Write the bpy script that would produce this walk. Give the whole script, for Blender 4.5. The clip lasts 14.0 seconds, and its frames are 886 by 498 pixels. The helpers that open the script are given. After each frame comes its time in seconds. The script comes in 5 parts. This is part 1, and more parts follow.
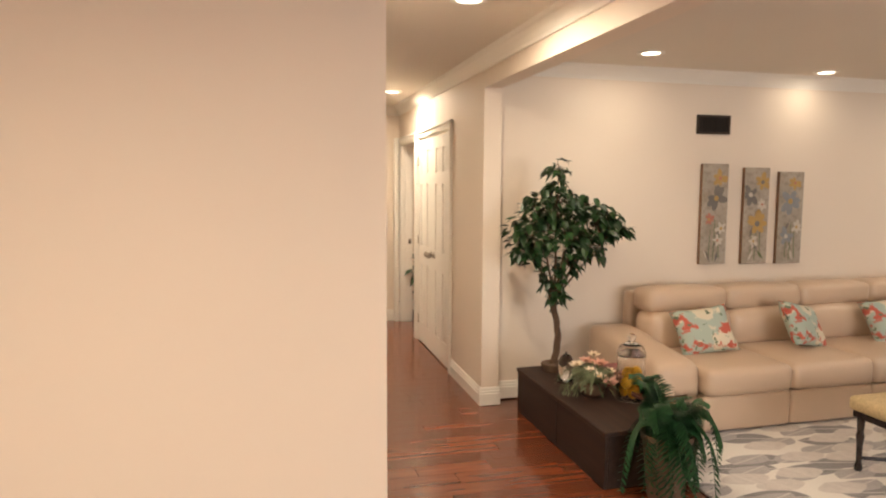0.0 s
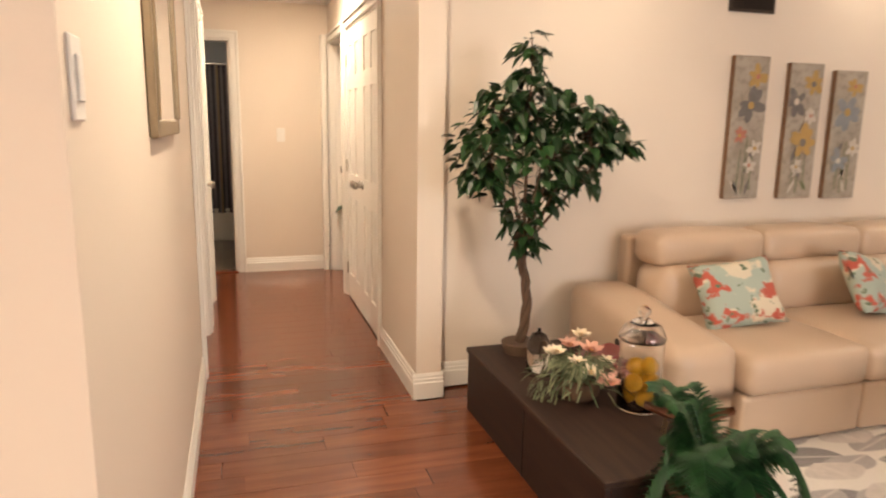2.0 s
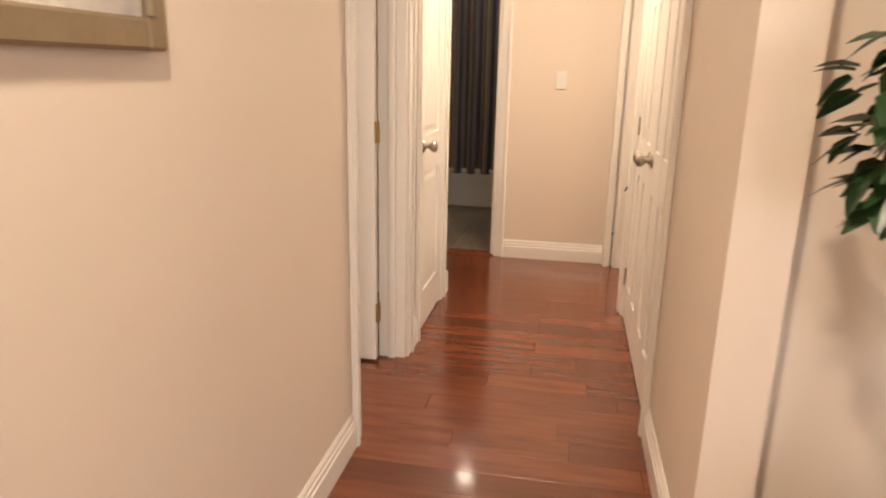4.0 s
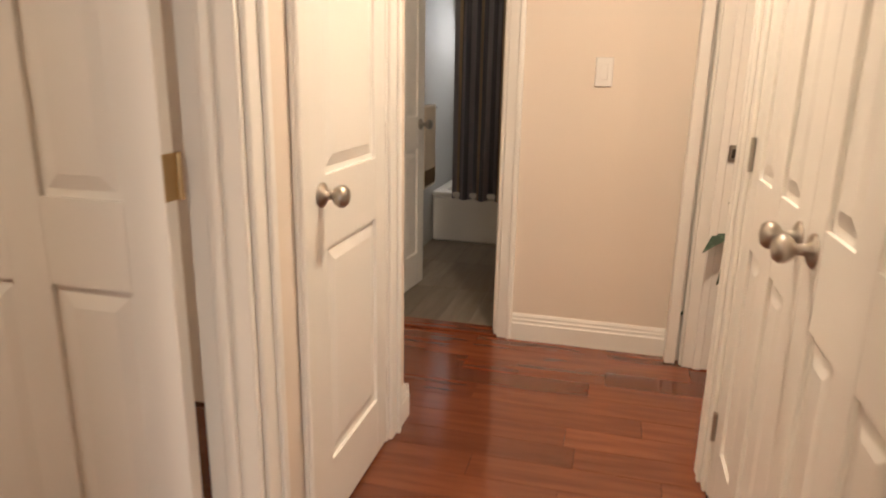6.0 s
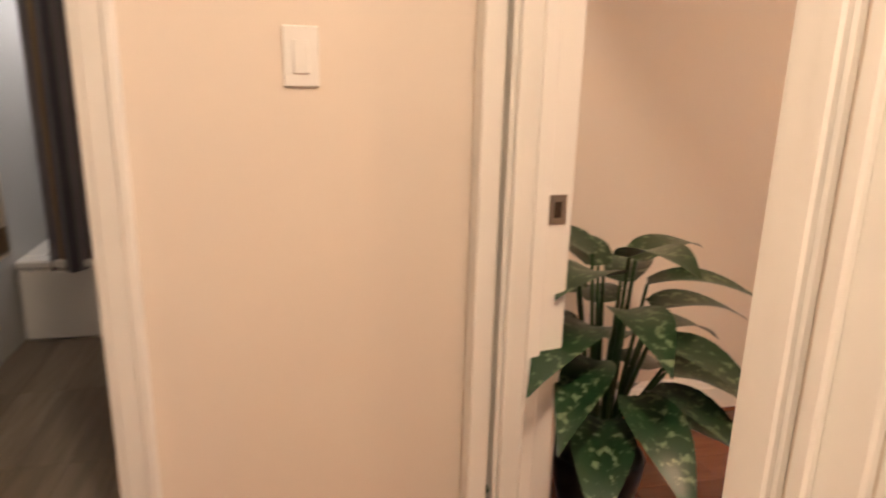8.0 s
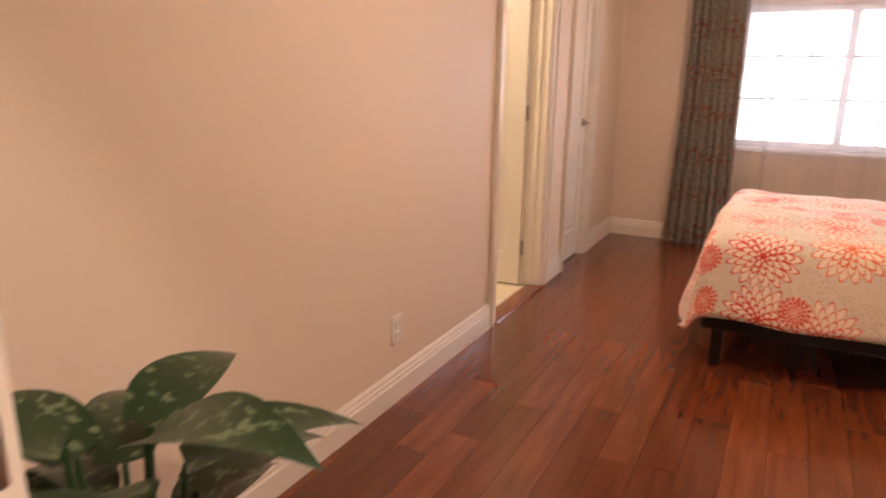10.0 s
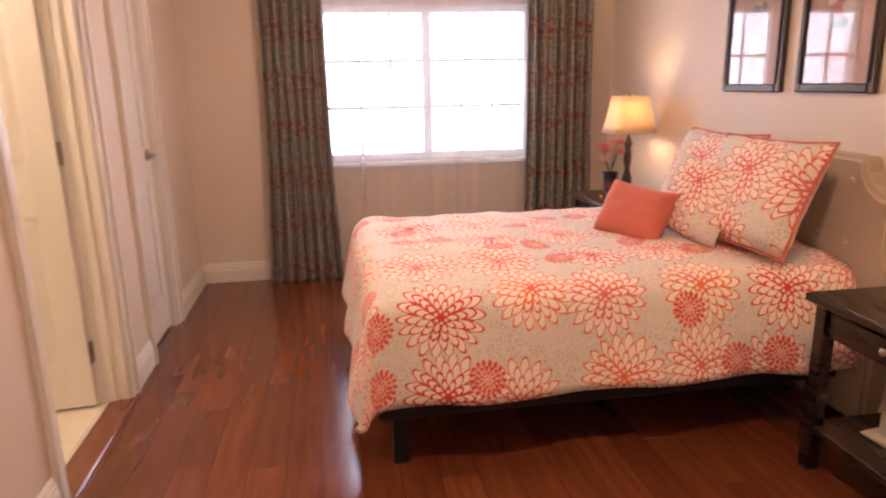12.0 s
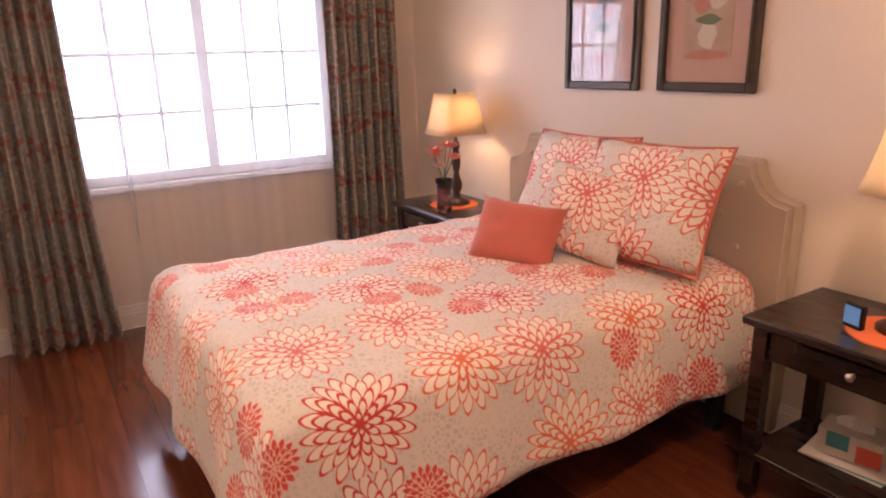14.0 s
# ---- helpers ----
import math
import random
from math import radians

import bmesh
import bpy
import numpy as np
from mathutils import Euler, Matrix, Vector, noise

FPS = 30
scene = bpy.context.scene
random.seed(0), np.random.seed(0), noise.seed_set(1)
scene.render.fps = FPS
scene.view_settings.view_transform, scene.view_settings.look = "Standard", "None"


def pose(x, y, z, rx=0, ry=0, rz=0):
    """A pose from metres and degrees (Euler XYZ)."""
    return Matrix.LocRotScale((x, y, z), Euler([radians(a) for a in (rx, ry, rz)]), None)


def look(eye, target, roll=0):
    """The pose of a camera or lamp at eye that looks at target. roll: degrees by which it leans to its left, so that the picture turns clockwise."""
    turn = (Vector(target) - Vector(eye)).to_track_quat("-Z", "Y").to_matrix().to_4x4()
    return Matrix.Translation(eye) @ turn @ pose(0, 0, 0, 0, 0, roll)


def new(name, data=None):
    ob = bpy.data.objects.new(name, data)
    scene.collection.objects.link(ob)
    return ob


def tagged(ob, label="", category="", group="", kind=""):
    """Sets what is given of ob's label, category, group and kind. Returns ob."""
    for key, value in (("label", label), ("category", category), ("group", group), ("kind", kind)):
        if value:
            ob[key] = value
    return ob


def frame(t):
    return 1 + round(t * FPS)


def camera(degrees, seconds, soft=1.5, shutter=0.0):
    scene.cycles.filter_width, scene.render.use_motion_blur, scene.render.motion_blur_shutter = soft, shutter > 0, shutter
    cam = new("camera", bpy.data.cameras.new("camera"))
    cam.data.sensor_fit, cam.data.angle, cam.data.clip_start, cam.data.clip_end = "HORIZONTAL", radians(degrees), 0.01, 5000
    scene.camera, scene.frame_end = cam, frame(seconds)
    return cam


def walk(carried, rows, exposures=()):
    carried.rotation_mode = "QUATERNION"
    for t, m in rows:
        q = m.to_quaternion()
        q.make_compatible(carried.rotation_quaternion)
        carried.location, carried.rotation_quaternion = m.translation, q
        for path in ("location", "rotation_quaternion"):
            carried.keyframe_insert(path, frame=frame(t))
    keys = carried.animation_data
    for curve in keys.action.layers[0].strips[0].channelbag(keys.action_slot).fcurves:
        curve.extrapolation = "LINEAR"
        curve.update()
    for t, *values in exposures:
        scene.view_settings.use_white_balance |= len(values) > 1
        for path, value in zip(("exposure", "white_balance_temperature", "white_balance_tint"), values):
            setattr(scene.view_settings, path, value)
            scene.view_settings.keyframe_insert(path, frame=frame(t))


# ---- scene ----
cam = camera(67.21, 14.0, 2.0, 0.4)
PATH = [
    (0.0, -0.129, -1.591, 1.575, 84.557, -0.316, -14.420),
    (0.5, -0.060, -1.210, 1.475, 83.343, -0.548, -17.742),
    (1.0, 0.122, -0.845, 1.397, 81.644, -0.483, -19.324),
    (1.5, 0.327, -0.502, 1.350, 80.947, -0.677, -19.748),
    (2.0, 0.498, -0.183, 1.366, 79.264, -0.883, -16.994),
    (2.5, 0.661, 0.204, 1.339, 77.114, -1.092, -10.493),
    (3.0, 0.807, 0.609, 1.357, 74.860, -1.190, -2.070),
    (3.5, 0.901, 1.020, 1.346, 74.302, -1.320, 5.618),
    (3.7, 0.951, 1.171, 1.326, 74.500, -1.201, 8.401),
    (5.8, 0.981, 2.891, 1.211, 75.431, -1.037, 14.908),
    (6.0, 0.957, 3.053, 1.234, 74.911, -1.065, 14.643),
    (6.5, 0.920, 3.488, 1.231, 74.763, -0.467, 13.575),
    (7.0, 0.866, 3.892, 1.221, 74.925, -0.663, 8.079),
    (7.2, 0.845, 4.050, 1.211, 74.881, -0.588, 5.165),
    (9.3, 0.869, 5.135, 1.260, 75.624, -1.593, -48.313),
    (9.5, 0.933, 5.184, 1.271, 75.423, -1.058, -52.508),
    (10.0, 1.154, 5.355, 1.242, 75.302, -0.854, -62.479),
    (10.5, 1.364, 5.506, 1.244, 75.456, -0.229, -71.680),
    (11.0, 1.590, 5.637, 1.240, 75.585, 0.301, -81.512),
    (11.5, 1.875, 5.679, 1.249, 75.868, 0.763, -90.954),
    (12.0, 2.128, 5.706, 1.270, 75.834, 1.091, -99.293),
    (12.5, 2.329, 5.753, 1.287, 75.513, 1.362, -106.843),
    (13.0, 2.527, 5.795, 1.257, 75.400, 1.158, -113.970),
    (13.5, 2.687, 5.850, 1.300, 74.622, 1.305, -118.187),
    (14.0, 2.851, 5.951, 1.346, 73.935, 1.555, -122.230),
]
EXPOSURES = [(0.0, -0.05, 6150, 9), (3.0, 0.22, 6300, 14), (3.7, 0.18, 6300, 15), (6.5, -0.03, 6150, 13), (9.3, 0.17, 6600, 24), (10.0, 0.05, 6500, 25), (11.5, 0.1, 6350, 29), (14.0, -0.08, 6050, 30)]
walk(cam, [(t, pose(*p)) for t, *p in PATH], EXPOSURES)

# world: soft bright sky seen through the window
world = bpy.data.worlds.new("sky")
scene.world = world
world.use_nodes = True
wn = world.node_tree.nodes
sky = wn.new("ShaderNodeTexSky")
sky.sky_type, sky.sun_disc = "NISHITA", False
sky.sun_elevation, sky.sun_rotation = radians(55), radians(-70)
wn["Background"].inputs["Strength"].default_value = 0.12
world.node_tree.links.new(sky.outputs["Color"], wn["Background"].inputs["Color"])

sun = new("sun", bpy.data.lights.new("sun", "SUN"))
sun.data.energy, sun.data.angle, sun.data.color = 2.0, radians(0.6), (1.0, 0.95, 0.88)
sun.matrix_world = look((-12, 4, 18), (0, 3, 0))


def area(name, eye, target, sx, sy, watts, color, shape="RECTANGLE"):
    ob = new(name, bpy.data.lights.new(name, "AREA"))
    ob.data.shape, ob.data.size, ob.data.size_y = shape, sx, sy
    ob.data.energy, ob.data.color = watts, color
    ob.matrix_world = look(eye, target)
    return ob


WARM = (1.0, 0.80, 0.57)
AMBER = (1.0, 0.68, 0.40)
DAY = (0.86, 0.93, 1.0)
area("bedroom_window_daylight", (6.70, 5.08, 1.24), (4, 5.08, 1.0), 1.3, 0.9, 26, DAY)
area("bath_window_daylight", (0.25, 8.36, 1.55), (0.25, 6, 0.6), 0.9, 0.4, 9, (1.0, 0.96, 0.9))
# added fill lamp for the living room, at an assumed window out of view
area("living_unseen_fill", (3.6, -3.9, 1.4), (3.2, 3, 0.9), 2.4, 1.6, 115, (1.0, 0.95, 0.88))


# ---- materials ----
class Nodes:
    """Small helper to wire node trees."""

    def __init__(self, name):
        self.mat = bpy.data.materials.new(name)
        self.mat.use_nodes = True
        self.t = self.mat.node_tree
        self.bsdf = self.t.nodes["Principled BSDF"]

    def put(self, socket, value):
        if isinstance(value, bpy.types.NodeSocket):
            self.t.links.new(value, socket)
        else:
            socket.default_value = value

    def node(self, kind, out=0, **inputs):
        n = self.t.nodes.new(kind)
        for key, value in inputs.items():
            self.put(n.inputs[key.replace("_", " ")], value)
        return n.outputs[out]

    def m(self, op, a, b=0.0, c=0.0):
        n = self.t.nodes.new("ShaderNodeMath")
        n.operation = op
        for i, value in enumerate((a, b, c)):
            self.put(n.inputs[i], value)
        return n.outputs[0]

    def mix(self, f, a, b, mode="MIX"):
        n = self.t.nodes.new("ShaderNodeMix")
        n.data_type, n.blend_type = "RGBA", mode
        self.put(n.inputs[0], f)
        self.put(n.inputs[6], (*a, 1) if isinstance(a, tuple) and len(a) == 3 else a)
        self.put(n.inputs[7], (*b, 1) if isinstance(b, tuple) and len(b) == 3 else b)
        return n.outputs[2]

    def step(self, v, lo, hi):
        n = self.t.nodes.new("ShaderNodeMapRange")
        n.interpolation_type = "SMOOTHSTEP"
        self.put(n.inputs[0], v)
        n.inputs[1].default_value, n.inputs[2].default_value = lo, hi
        return n.outputs[0]

    def coords(self, kind="Object", scale=(1, 1, 1)):
        n = self.t.nodes.new("ShaderNodeTexCoord")
        mp = self.t.nodes.new("ShaderNodeMapping")
        mp.inputs["Scale"].default_value = scale
        self.t.links.new(n.outputs[kind], mp.inputs["Vector"])
        return mp.outputs[0]

    def noise(self, vec, scale, detail=3.0, w=None):
        n = self.t.nodes.new("ShaderNodeTexNoise")
        if w is not None:
            n.noise_dimensions = "4D"
            self.put(n.inputs["W"], w)
        self.put(n.inputs["Vector"], vec)
        n.inputs["Scale"].default_value, n.inputs["Detail"].default_value = scale, detail
        return n.outputs["Fac"]

    def bump(self, height, strength, distance=0.002):
        n = self.t.nodes.new("ShaderNodeBump")
        n.inputs["Strength"].default_value, n.inputs["Distance"].default_value = strength, distance
        self.put(n.inputs["Height"], height)
        self.t.links.new(n.outputs[0], self.bsdf.inputs["Normal"])

    def done(self, color, rough, metal=0.0, coat=0.0, sheen=0.0):
        b = self.bsdf.inputs
        self.put(b["Base Color"], (*color, 1) if isinstance(color, tuple) else color)
        self.put(b["Roughness"], rough)
        b["Metallic"].default_value = metal
        b["Coat Weight"].default_value, b["Coat Roughness"].default_value = coat, 0.08
        b["Sheen Weight"].default_value = sheen
        return self.mat


def plain(name, color, rough, metal=0.0, var=0.12, scale=6.0, bump=0.15, fine=120.0, coat=0.0, sheen=0.0):
    """A surface of one colour with soft blotches, fine grain and relief."""
    n = Nodes(name)
    v = n.coords()
    big, small = n.noise(v, scale), n.noise(v, fine, 2)
    f = n.m("ADD", n.m("MULTIPLY", big, 0.7), n.m("MULTIPLY", small, 0.3))
    dark = tuple(c * (1 - var) for c in color)
    light = tuple(min(1, c * (1 + var)) for c in color)
    n.bump(small, bump)
    return n.done(n.mix(f, dark, light), n.m("ADD", n.m("MULTIPLY", big, 0.12), rough - 0.06), metal, coat, sheen)


def glass(name, tint=(1, 1, 1), rough=0.0):
    n = Nodes(name)
    n.bsdf.inputs["Transmission Weight"].default_value = 1
    n.bsdf.inputs["IOR"].default_value = 1.45
    return n.done(tint, rough)


def glow(name, color, strength):
    n = Nodes(name)
    n.bsdf.inputs["Emission Color"].default_value = (*color, 1)
    n.bsdf.inputs["Emission Strength"].default_value = strength
    return n.done(color, 0.5)


def wood(name, dark, mid, light, rough, coat=0.3, axis=0, vary=True, bump=0.12):
    """Wood with long grain along an axis; boards differ from one another."""
    n = Nodes(name)
    s = [9.0, 9.0, 9.0]
    s[axis] = 0.9
    v = n.coords("Object", s)
    rnd = n.node("ShaderNodeObjectInfo", 5)
    w = n.m("MULTIPLY", rnd, 37.0)
    grain, streak = n.noise(v, 3.2, 6, w), n.noise(v, 7.0, 2, w)
    c = n.mix(n.step(grain, 0.15, 0.85), dark, light)
    c = n.mix(n.m("MULTIPLY", n.step(streak, 0.4, 0.8), 0.10), c, tuple(x * 0.55 for x in dark))
    if vary:
        c = n.mix(n.m("MULTIPLY", rnd, 0.85), c, n.mix(grain, tuple(x * 0.62 for x in dark), tuple(x * 0.8 for x in mid)))
    n.bump(streak, bump)
    return n.done(c, n.m("ADD", n.m("MULTIPLY", grain, 0.12), rough - 0.06), 0, coat)


def petals(n, dx, dy, radius, rings, ink=0.0088):
    """Overlapping rings of pointed petals round a centre: line mask, flower mask, distance; rings: (share of radius, petals), outermost first."""
    r = n.m("SQRT", n.m("ADD", n.m("MULTIPLY", dx, dx), n.m("MULTIPLY", dy, dy)))
    a = n.m("DIVIDE", n.m("ARCTAN2", dy, dx), 2 * math.pi)
    lines = edge = None
    for i, (share, count) in enumerate(rings):
        u = n.m("ABSOLUTE", n.m("SUBTRACT", n.m("FRACT", n.m("MULTIPLY_ADD", a, count, 20.0 + 0.37 * i)), 0.5))
        tip = n.m("MULTIPLY_ADD", n.m("POWER", n.m("MULTIPLY", u, 2.0), 1.7), -0.3 * radius * share ** 0.6, radius * share)
        gap = n.m("SUBTRACT", tip, r)
        inside = n.step(gap, 0.0, 0.0015)
        side = n.m("MULTIPLY", n.m("SUBTRACT", 0.5, u), n.m("MULTIPLY", r, 2 * math.pi / count))
        line = n.m("SUBTRACT", 1.0, n.m("MULTIPLY", n.step(gap, ink, ink + 0.002), n.step(side, ink * 0.4, ink * 0.4 + 0.0015)))
        if lines is None:
            lines, edge = line, inside
        else:
            lines = n.m("ADD", n.m("MULTIPLY", lines, n.m("SUBTRACT", 1.0, inside)), n.m("MULTIPLY", line, inside))
    return lines, edge, r


def flower_print(name):
    """Printed cotton: big mums in coral, orange and pink outline, dark coral pompons, greige leafy ground."""
    n = Nodes(name)
    uv = n.node("ShaderNodeTexCoord", 2)

    def cells(scale, offset, randomness):
        mp = n.t.nodes.new("ShaderNodeMapping")
        mp.inputs["Location"].default_value = offset
        n.t.links.new(uv, mp.inputs["Vector"])
        vo = n.t.nodes.new("ShaderNodeTexVoronoi")
        vo.voronoi_dimensions = "2D"
        vo.inputs["Scale"].default_value, vo.inputs["Randomness"].default_value = scale, randomness
        n.t.links.new(mp.outputs[0], vo.inputs["Vector"])
        d = n.t.nodes.new("ShaderNodeVectorMath")
        d.operation = "SUBTRACT"
        n.t.links.new(mp.outputs[0], d.inputs[0])
        n.t.links.new(vo.outputs["Position"], d.inputs[1])
        xyz = n.t.nodes.new("ShaderNodeSeparateXYZ")
        n.t.links.new(d.outputs[0], xyz.inputs[0])
        col = n.t.nodes.new("ShaderNodeSeparateColor")
        n.t.links.new(vo.outputs["Color"], col.inputs[0])
        return xyz.outputs[0], xyz.outputs[1], col.outputs[0], col.outputs[1]

    ground_v = n.t.nodes.new("ShaderNodeTexVoronoi")
    ground_v.feature = "DISTANCE_TO_EDGE"
    ground_v.inputs["Scale"].default_value = 62
    n.t.links.new(uv, ground_v.inputs["Vector"])
    leafy = n.step(ground_v.outputs["Distance"], 0.1, 0.2)
    patch = n.step(n.noise(uv, 7.0, 2), 0.42, 0.55)
    ground = n.mix(n.m("MULTIPLY", leafy, n.m("MULTIPLY_ADD", patch, 0.55, 0.45)), (0.74, 0.66, 0.58), (0.60, 0.53, 0.46))
    x, y, k1, k2 = cells(5.6, (0.09, 0.04, 0), 0.35)
    lines, edge, r = petals(n, x, y, 0.068, ((1.0, 17), (0.74, 14), (0.48, 10), (0.24, 5)), 0.0042)
    pompon = n.mix(lines, (0.66, 0.085, 0.06), (0.86, 0.52, 0.42))
    spot = n.m("MULTIPLY", edge, n.step(k1, 0.68, 0.69))
    x, y, k1, k2 = cells(3.3, (0.0, 0.0, 0), 0.28)
    lines, edge, r = petals(n, x, y, 0.15, ((1.0, 18), (0.80, 16), (0.60, 13), (0.41, 10), (0.23, 6)))
    ink = n.mix(n.step(k2, 0.42, 0.45), n.mix(n.step(k1, 0.5, 0.52), (0.66, 0.05, 0.035), (0.78, 0.17, 0.055)), (0.74, 0.16, 0.13))
    heart = n.m("SUBTRACT", 1.0, n.step(r, 0.008, 0.02))
    mum = n.mix(n.m("MAXIMUM", lines, heart), (0.88, 0.77, 0.66), ink)
    c = n.mix(spot, n.mix(edge, ground, mum), pompon)
    weave = n.noise(uv, 260.0, 2)
    puff = n.noise(uv, 9.0, 3)
    n.bump(n.m("ADD", n.m("MULTIPLY", weave, 0.12), puff), 0.35, 0.012)
    return n.done(c, 0.85, 0, 0, 0.25)


def rug_print(name):
    """Cream rug with grey leaves in two sizes and thin stems."""
    n = Nodes(name)
    v = n.coords("Object")
    c = n.mix(n.noise(v, 90, 2), (0.70, 0.65, 0.58), (0.80, 0.75, 0.68))
    for scale, turn, long, tone in ((1.9, 0.5, 2.3, (0.16, 0.145, 0.14)), (2.5, -0.6, 2.2, (0.30, 0.27, 0.26)), (2.2, 1.4, 2.5, (0.47, 0.42, 0.38))):
        mp = n.t.nodes.new("ShaderNodeMapping")
        mp.inputs["Rotation"].default_value = (0, 0, turn)
        mp.inputs["Scale"].default_value = (1, long, 1)
        mp.inputs["Location"].default_value = (scale, turn, 0)
        n.t.links.new(v, mp.inputs["Vector"])
        vo = n.t.nodes.new("ShaderNodeTexVoronoi")
        vo.voronoi_dimensions, vo.distance = "2D", "EUCLIDEAN"
        vo.inputs["Scale"].default_value, vo.inputs["Randomness"].default_value = scale, 0.75
        n.t.links.new(mp.outputs[0], vo.inputs["Vector"])
        d = n.t.nodes.new("ShaderNodeVectorMath")
        d.operation = "SUBTRACT"
        n.t.links.new(mp.outputs[0], d.inputs[0])
        n.t.links.new(vo.outputs["Position"], d.inputs[1])
        xyz = n.t.nodes.new("ShaderNodeSeparateXYZ")
        n.t.links.new(d.outputs[0], xyz.inputs[0])
        ax = n.m("MULTIPLY", n.m("ABSOLUTE", xyz.outputs[0]), scale / 0.42)
        ay = n.m("MULTIPLY", n.m("ABSOLUTE", xyz.outputs[1]), scale / 0.34)
        leaf = n.m("SUBTRACT", 1.0, n.step(n.m("ADD", ay, n.m("MULTIPLY", ax, ax)), 0.9, 1.0))
        vein = n.m("MULTIPLY", leaf, n.m("SUBTRACT", 1.0, n.step(ay, 0.03, 0.09)))
        c = n.mix(leaf, c, n.mix(n.noise(v, 40, 3), tone, tuple(min(1, t * 1.5) for t in tone)))
        c = n.mix(n.m("MULTIPLY", vein, 0.7), c, (0.66, 0.6, 0.54))
    n.bump(n.noise(v, 420, 2), 0.6, 0.004)
    return n.done(c, 0.95, 0, 0, 0.3)


def curtain_cloth(name):
    """Heavy curtain: grey-blue cloth with bands of rust floral and tan stripes."""
    n = Nodes(name)
    uv = n.node("ShaderNodeTexCoord", 2)
    xyz = n.t.nodes.new("ShaderNodeSeparateXYZ")
    n.t.links.new(uv, xyz.inputs[0])
    band = n.step(n.m("SINE", n.m("MULTIPLY", xyz.outputs[1], 21.0)), -0.2, 0.55)
    flowers = n.step(n.noise(uv, 26.0, 3), 0.5, 0.58)
    leaves = n.step(n.noise(uv, 44.0, 3, 3.0), 0.53, 0.6)
    stripe = n.step(n.m("SINE", n.m("MULTIPLY", xyz.outputs[0], 150.0)), 0.2, 0.8)
    c = n.mix(stripe, (0.15, 0.165, 0.165), (0.33, 0.29, 0.23))
    c = n.mix(n.m("MULTIPLY", leaves, 0.8), c, (0.42, 0.36, 0.24))
    c = n.mix(n.m("MULTIPLY", flowers, n.m("MULTIPLY_ADD", band, 0.8, 0.12)), c, (0.24, 0.055, 0.042))
    n.bump(n.noise(uv, 300.0, 2), 0.4)
    return n.done(c, 0.8, 0, 0, 0.2)


def sheer_cloth(name):
    n = Nodes(name)
    tr = n.t.nodes.new("ShaderNodeBsdfTransparent")
    tl = n.t.nodes.new("ShaderNodeBsdfTranslucent")
    df = n.t.nodes.new("ShaderNodeBsdfDiffuse")
    tl.inputs[0].default_value = df.inputs[0].default_value = (0.72, 0.74, 0.80, 1)
    m1, m2 = n.t.nodes.new("ShaderNodeMixShader"), n.t.nodes.new("ShaderNodeMixShader")
    m1.inputs[0].default_value = 0.5
    n.t.links.new(tl.outputs[0], m1.inputs[1])
    n.t.links.new(df.outputs[0], m1.inputs[2])
    folds = n.noise(n.coords("UV", (9, 0.3, 1)), 1.0, 1)
    n.put(m2.inputs[0], n.m("MULTIPLY_ADD", folds, 0.2, 0.16))
    n.t.links.new(tr.outputs[0], m2.inputs[1])
    n.t.links.new(m1.outputs[0], m2.inputs[2])
    n.t.links.new(m2.outputs[0], n.t.nodes["Material Output"].inputs[0])
    return n.mat


def leaf_skin(name, dark, light, spots=None, rough=0.35):
    n = Nodes(name)
    v = n.coords()
    isl = n.node("ShaderNodeNewGeometry", 8)
    c = n.mix(isl, dark, light)
    if spots:
        c = n.mix(n.m("MULTIPLY", n.step(n.noise(v, 42.0, 6), 0.53, 0.66), 0.8), c, spots)
    n.bump(n.noise(v, 60, 2), 0.2)
    n.bsdf.inputs["Subsurface Weight"].default_value = 0.0
    return n.done(c, rough)


def painting_skin(name, ground, blot, tint):
    """Brushy canvas ground in two tones."""
    n = Nodes(name)
    v = n.coords()
    a, b = n.noise(v, 5.0, 5), n.noise(v, 30.0, 4)
    c = n.mix(n.step(a, 0.35, 0.65), ground, blot)
    c = n.mix(n.m("MULTIPLY", n.step(b, 0.45, 0.7), 0.5), c, tint)
    n.bump(b, 0.3)
    return n.done(c, 0.7)


M = {}
M["wall"] = plain("wall_paint", (0.75, 0.655, 0.55), 0.6, var=0.025, scale=1.5, bump=0.08, fine=160)
M["ceiling"] = plain("ceiling_paint", (0.72, 0.66, 0.58), 0.8, var=0.03, scale=2, bump=0.1)
M["trim"] = plain("trim_paint", (0.80, 0.765, 0.70), 0.32, var=0.03, scale=4, bump=0.04, fine=60)
M["door"] = plain("door_paint", (0.80, 0.77, 0.71), 0.35, var=0.03, scale=5, bump=0.06, fine=90)
M["floor"] = wood("cherry_floor", (0.125, 0.031, 0.012), (0.165, 0.043, 0.016), (0.255, 0.075, 0.028), 0.2, 0.35, 0, bump=0.0)
M["chest"] = wood("dark_chest_wood", (0.022, 0.012, 0.009), (0.04, 0.022, 0.015), (0.06, 0.034, 0.024), 0.6, 0.0, 1)
M["chest"].node_tree.nodes["Principled BSDF"].inputs["Specular IOR Level"].default_value = 0.25
M["espresso"] = wood("espresso_wood", (0.012, 0.006, 0.005), (0.02, 0.01, 0.007), (0.03, 0.014, 0.009), 0.28, 0.2, 0)
M["nickel"] = plain("brushed_nickel", (0.42, 0.38, 0.33), 0.3, 1.0, 0.1)
M["brass"] = plain("aged_brass", (0.45, 0.32, 0.16), 0.4, 1.0, 0.2)
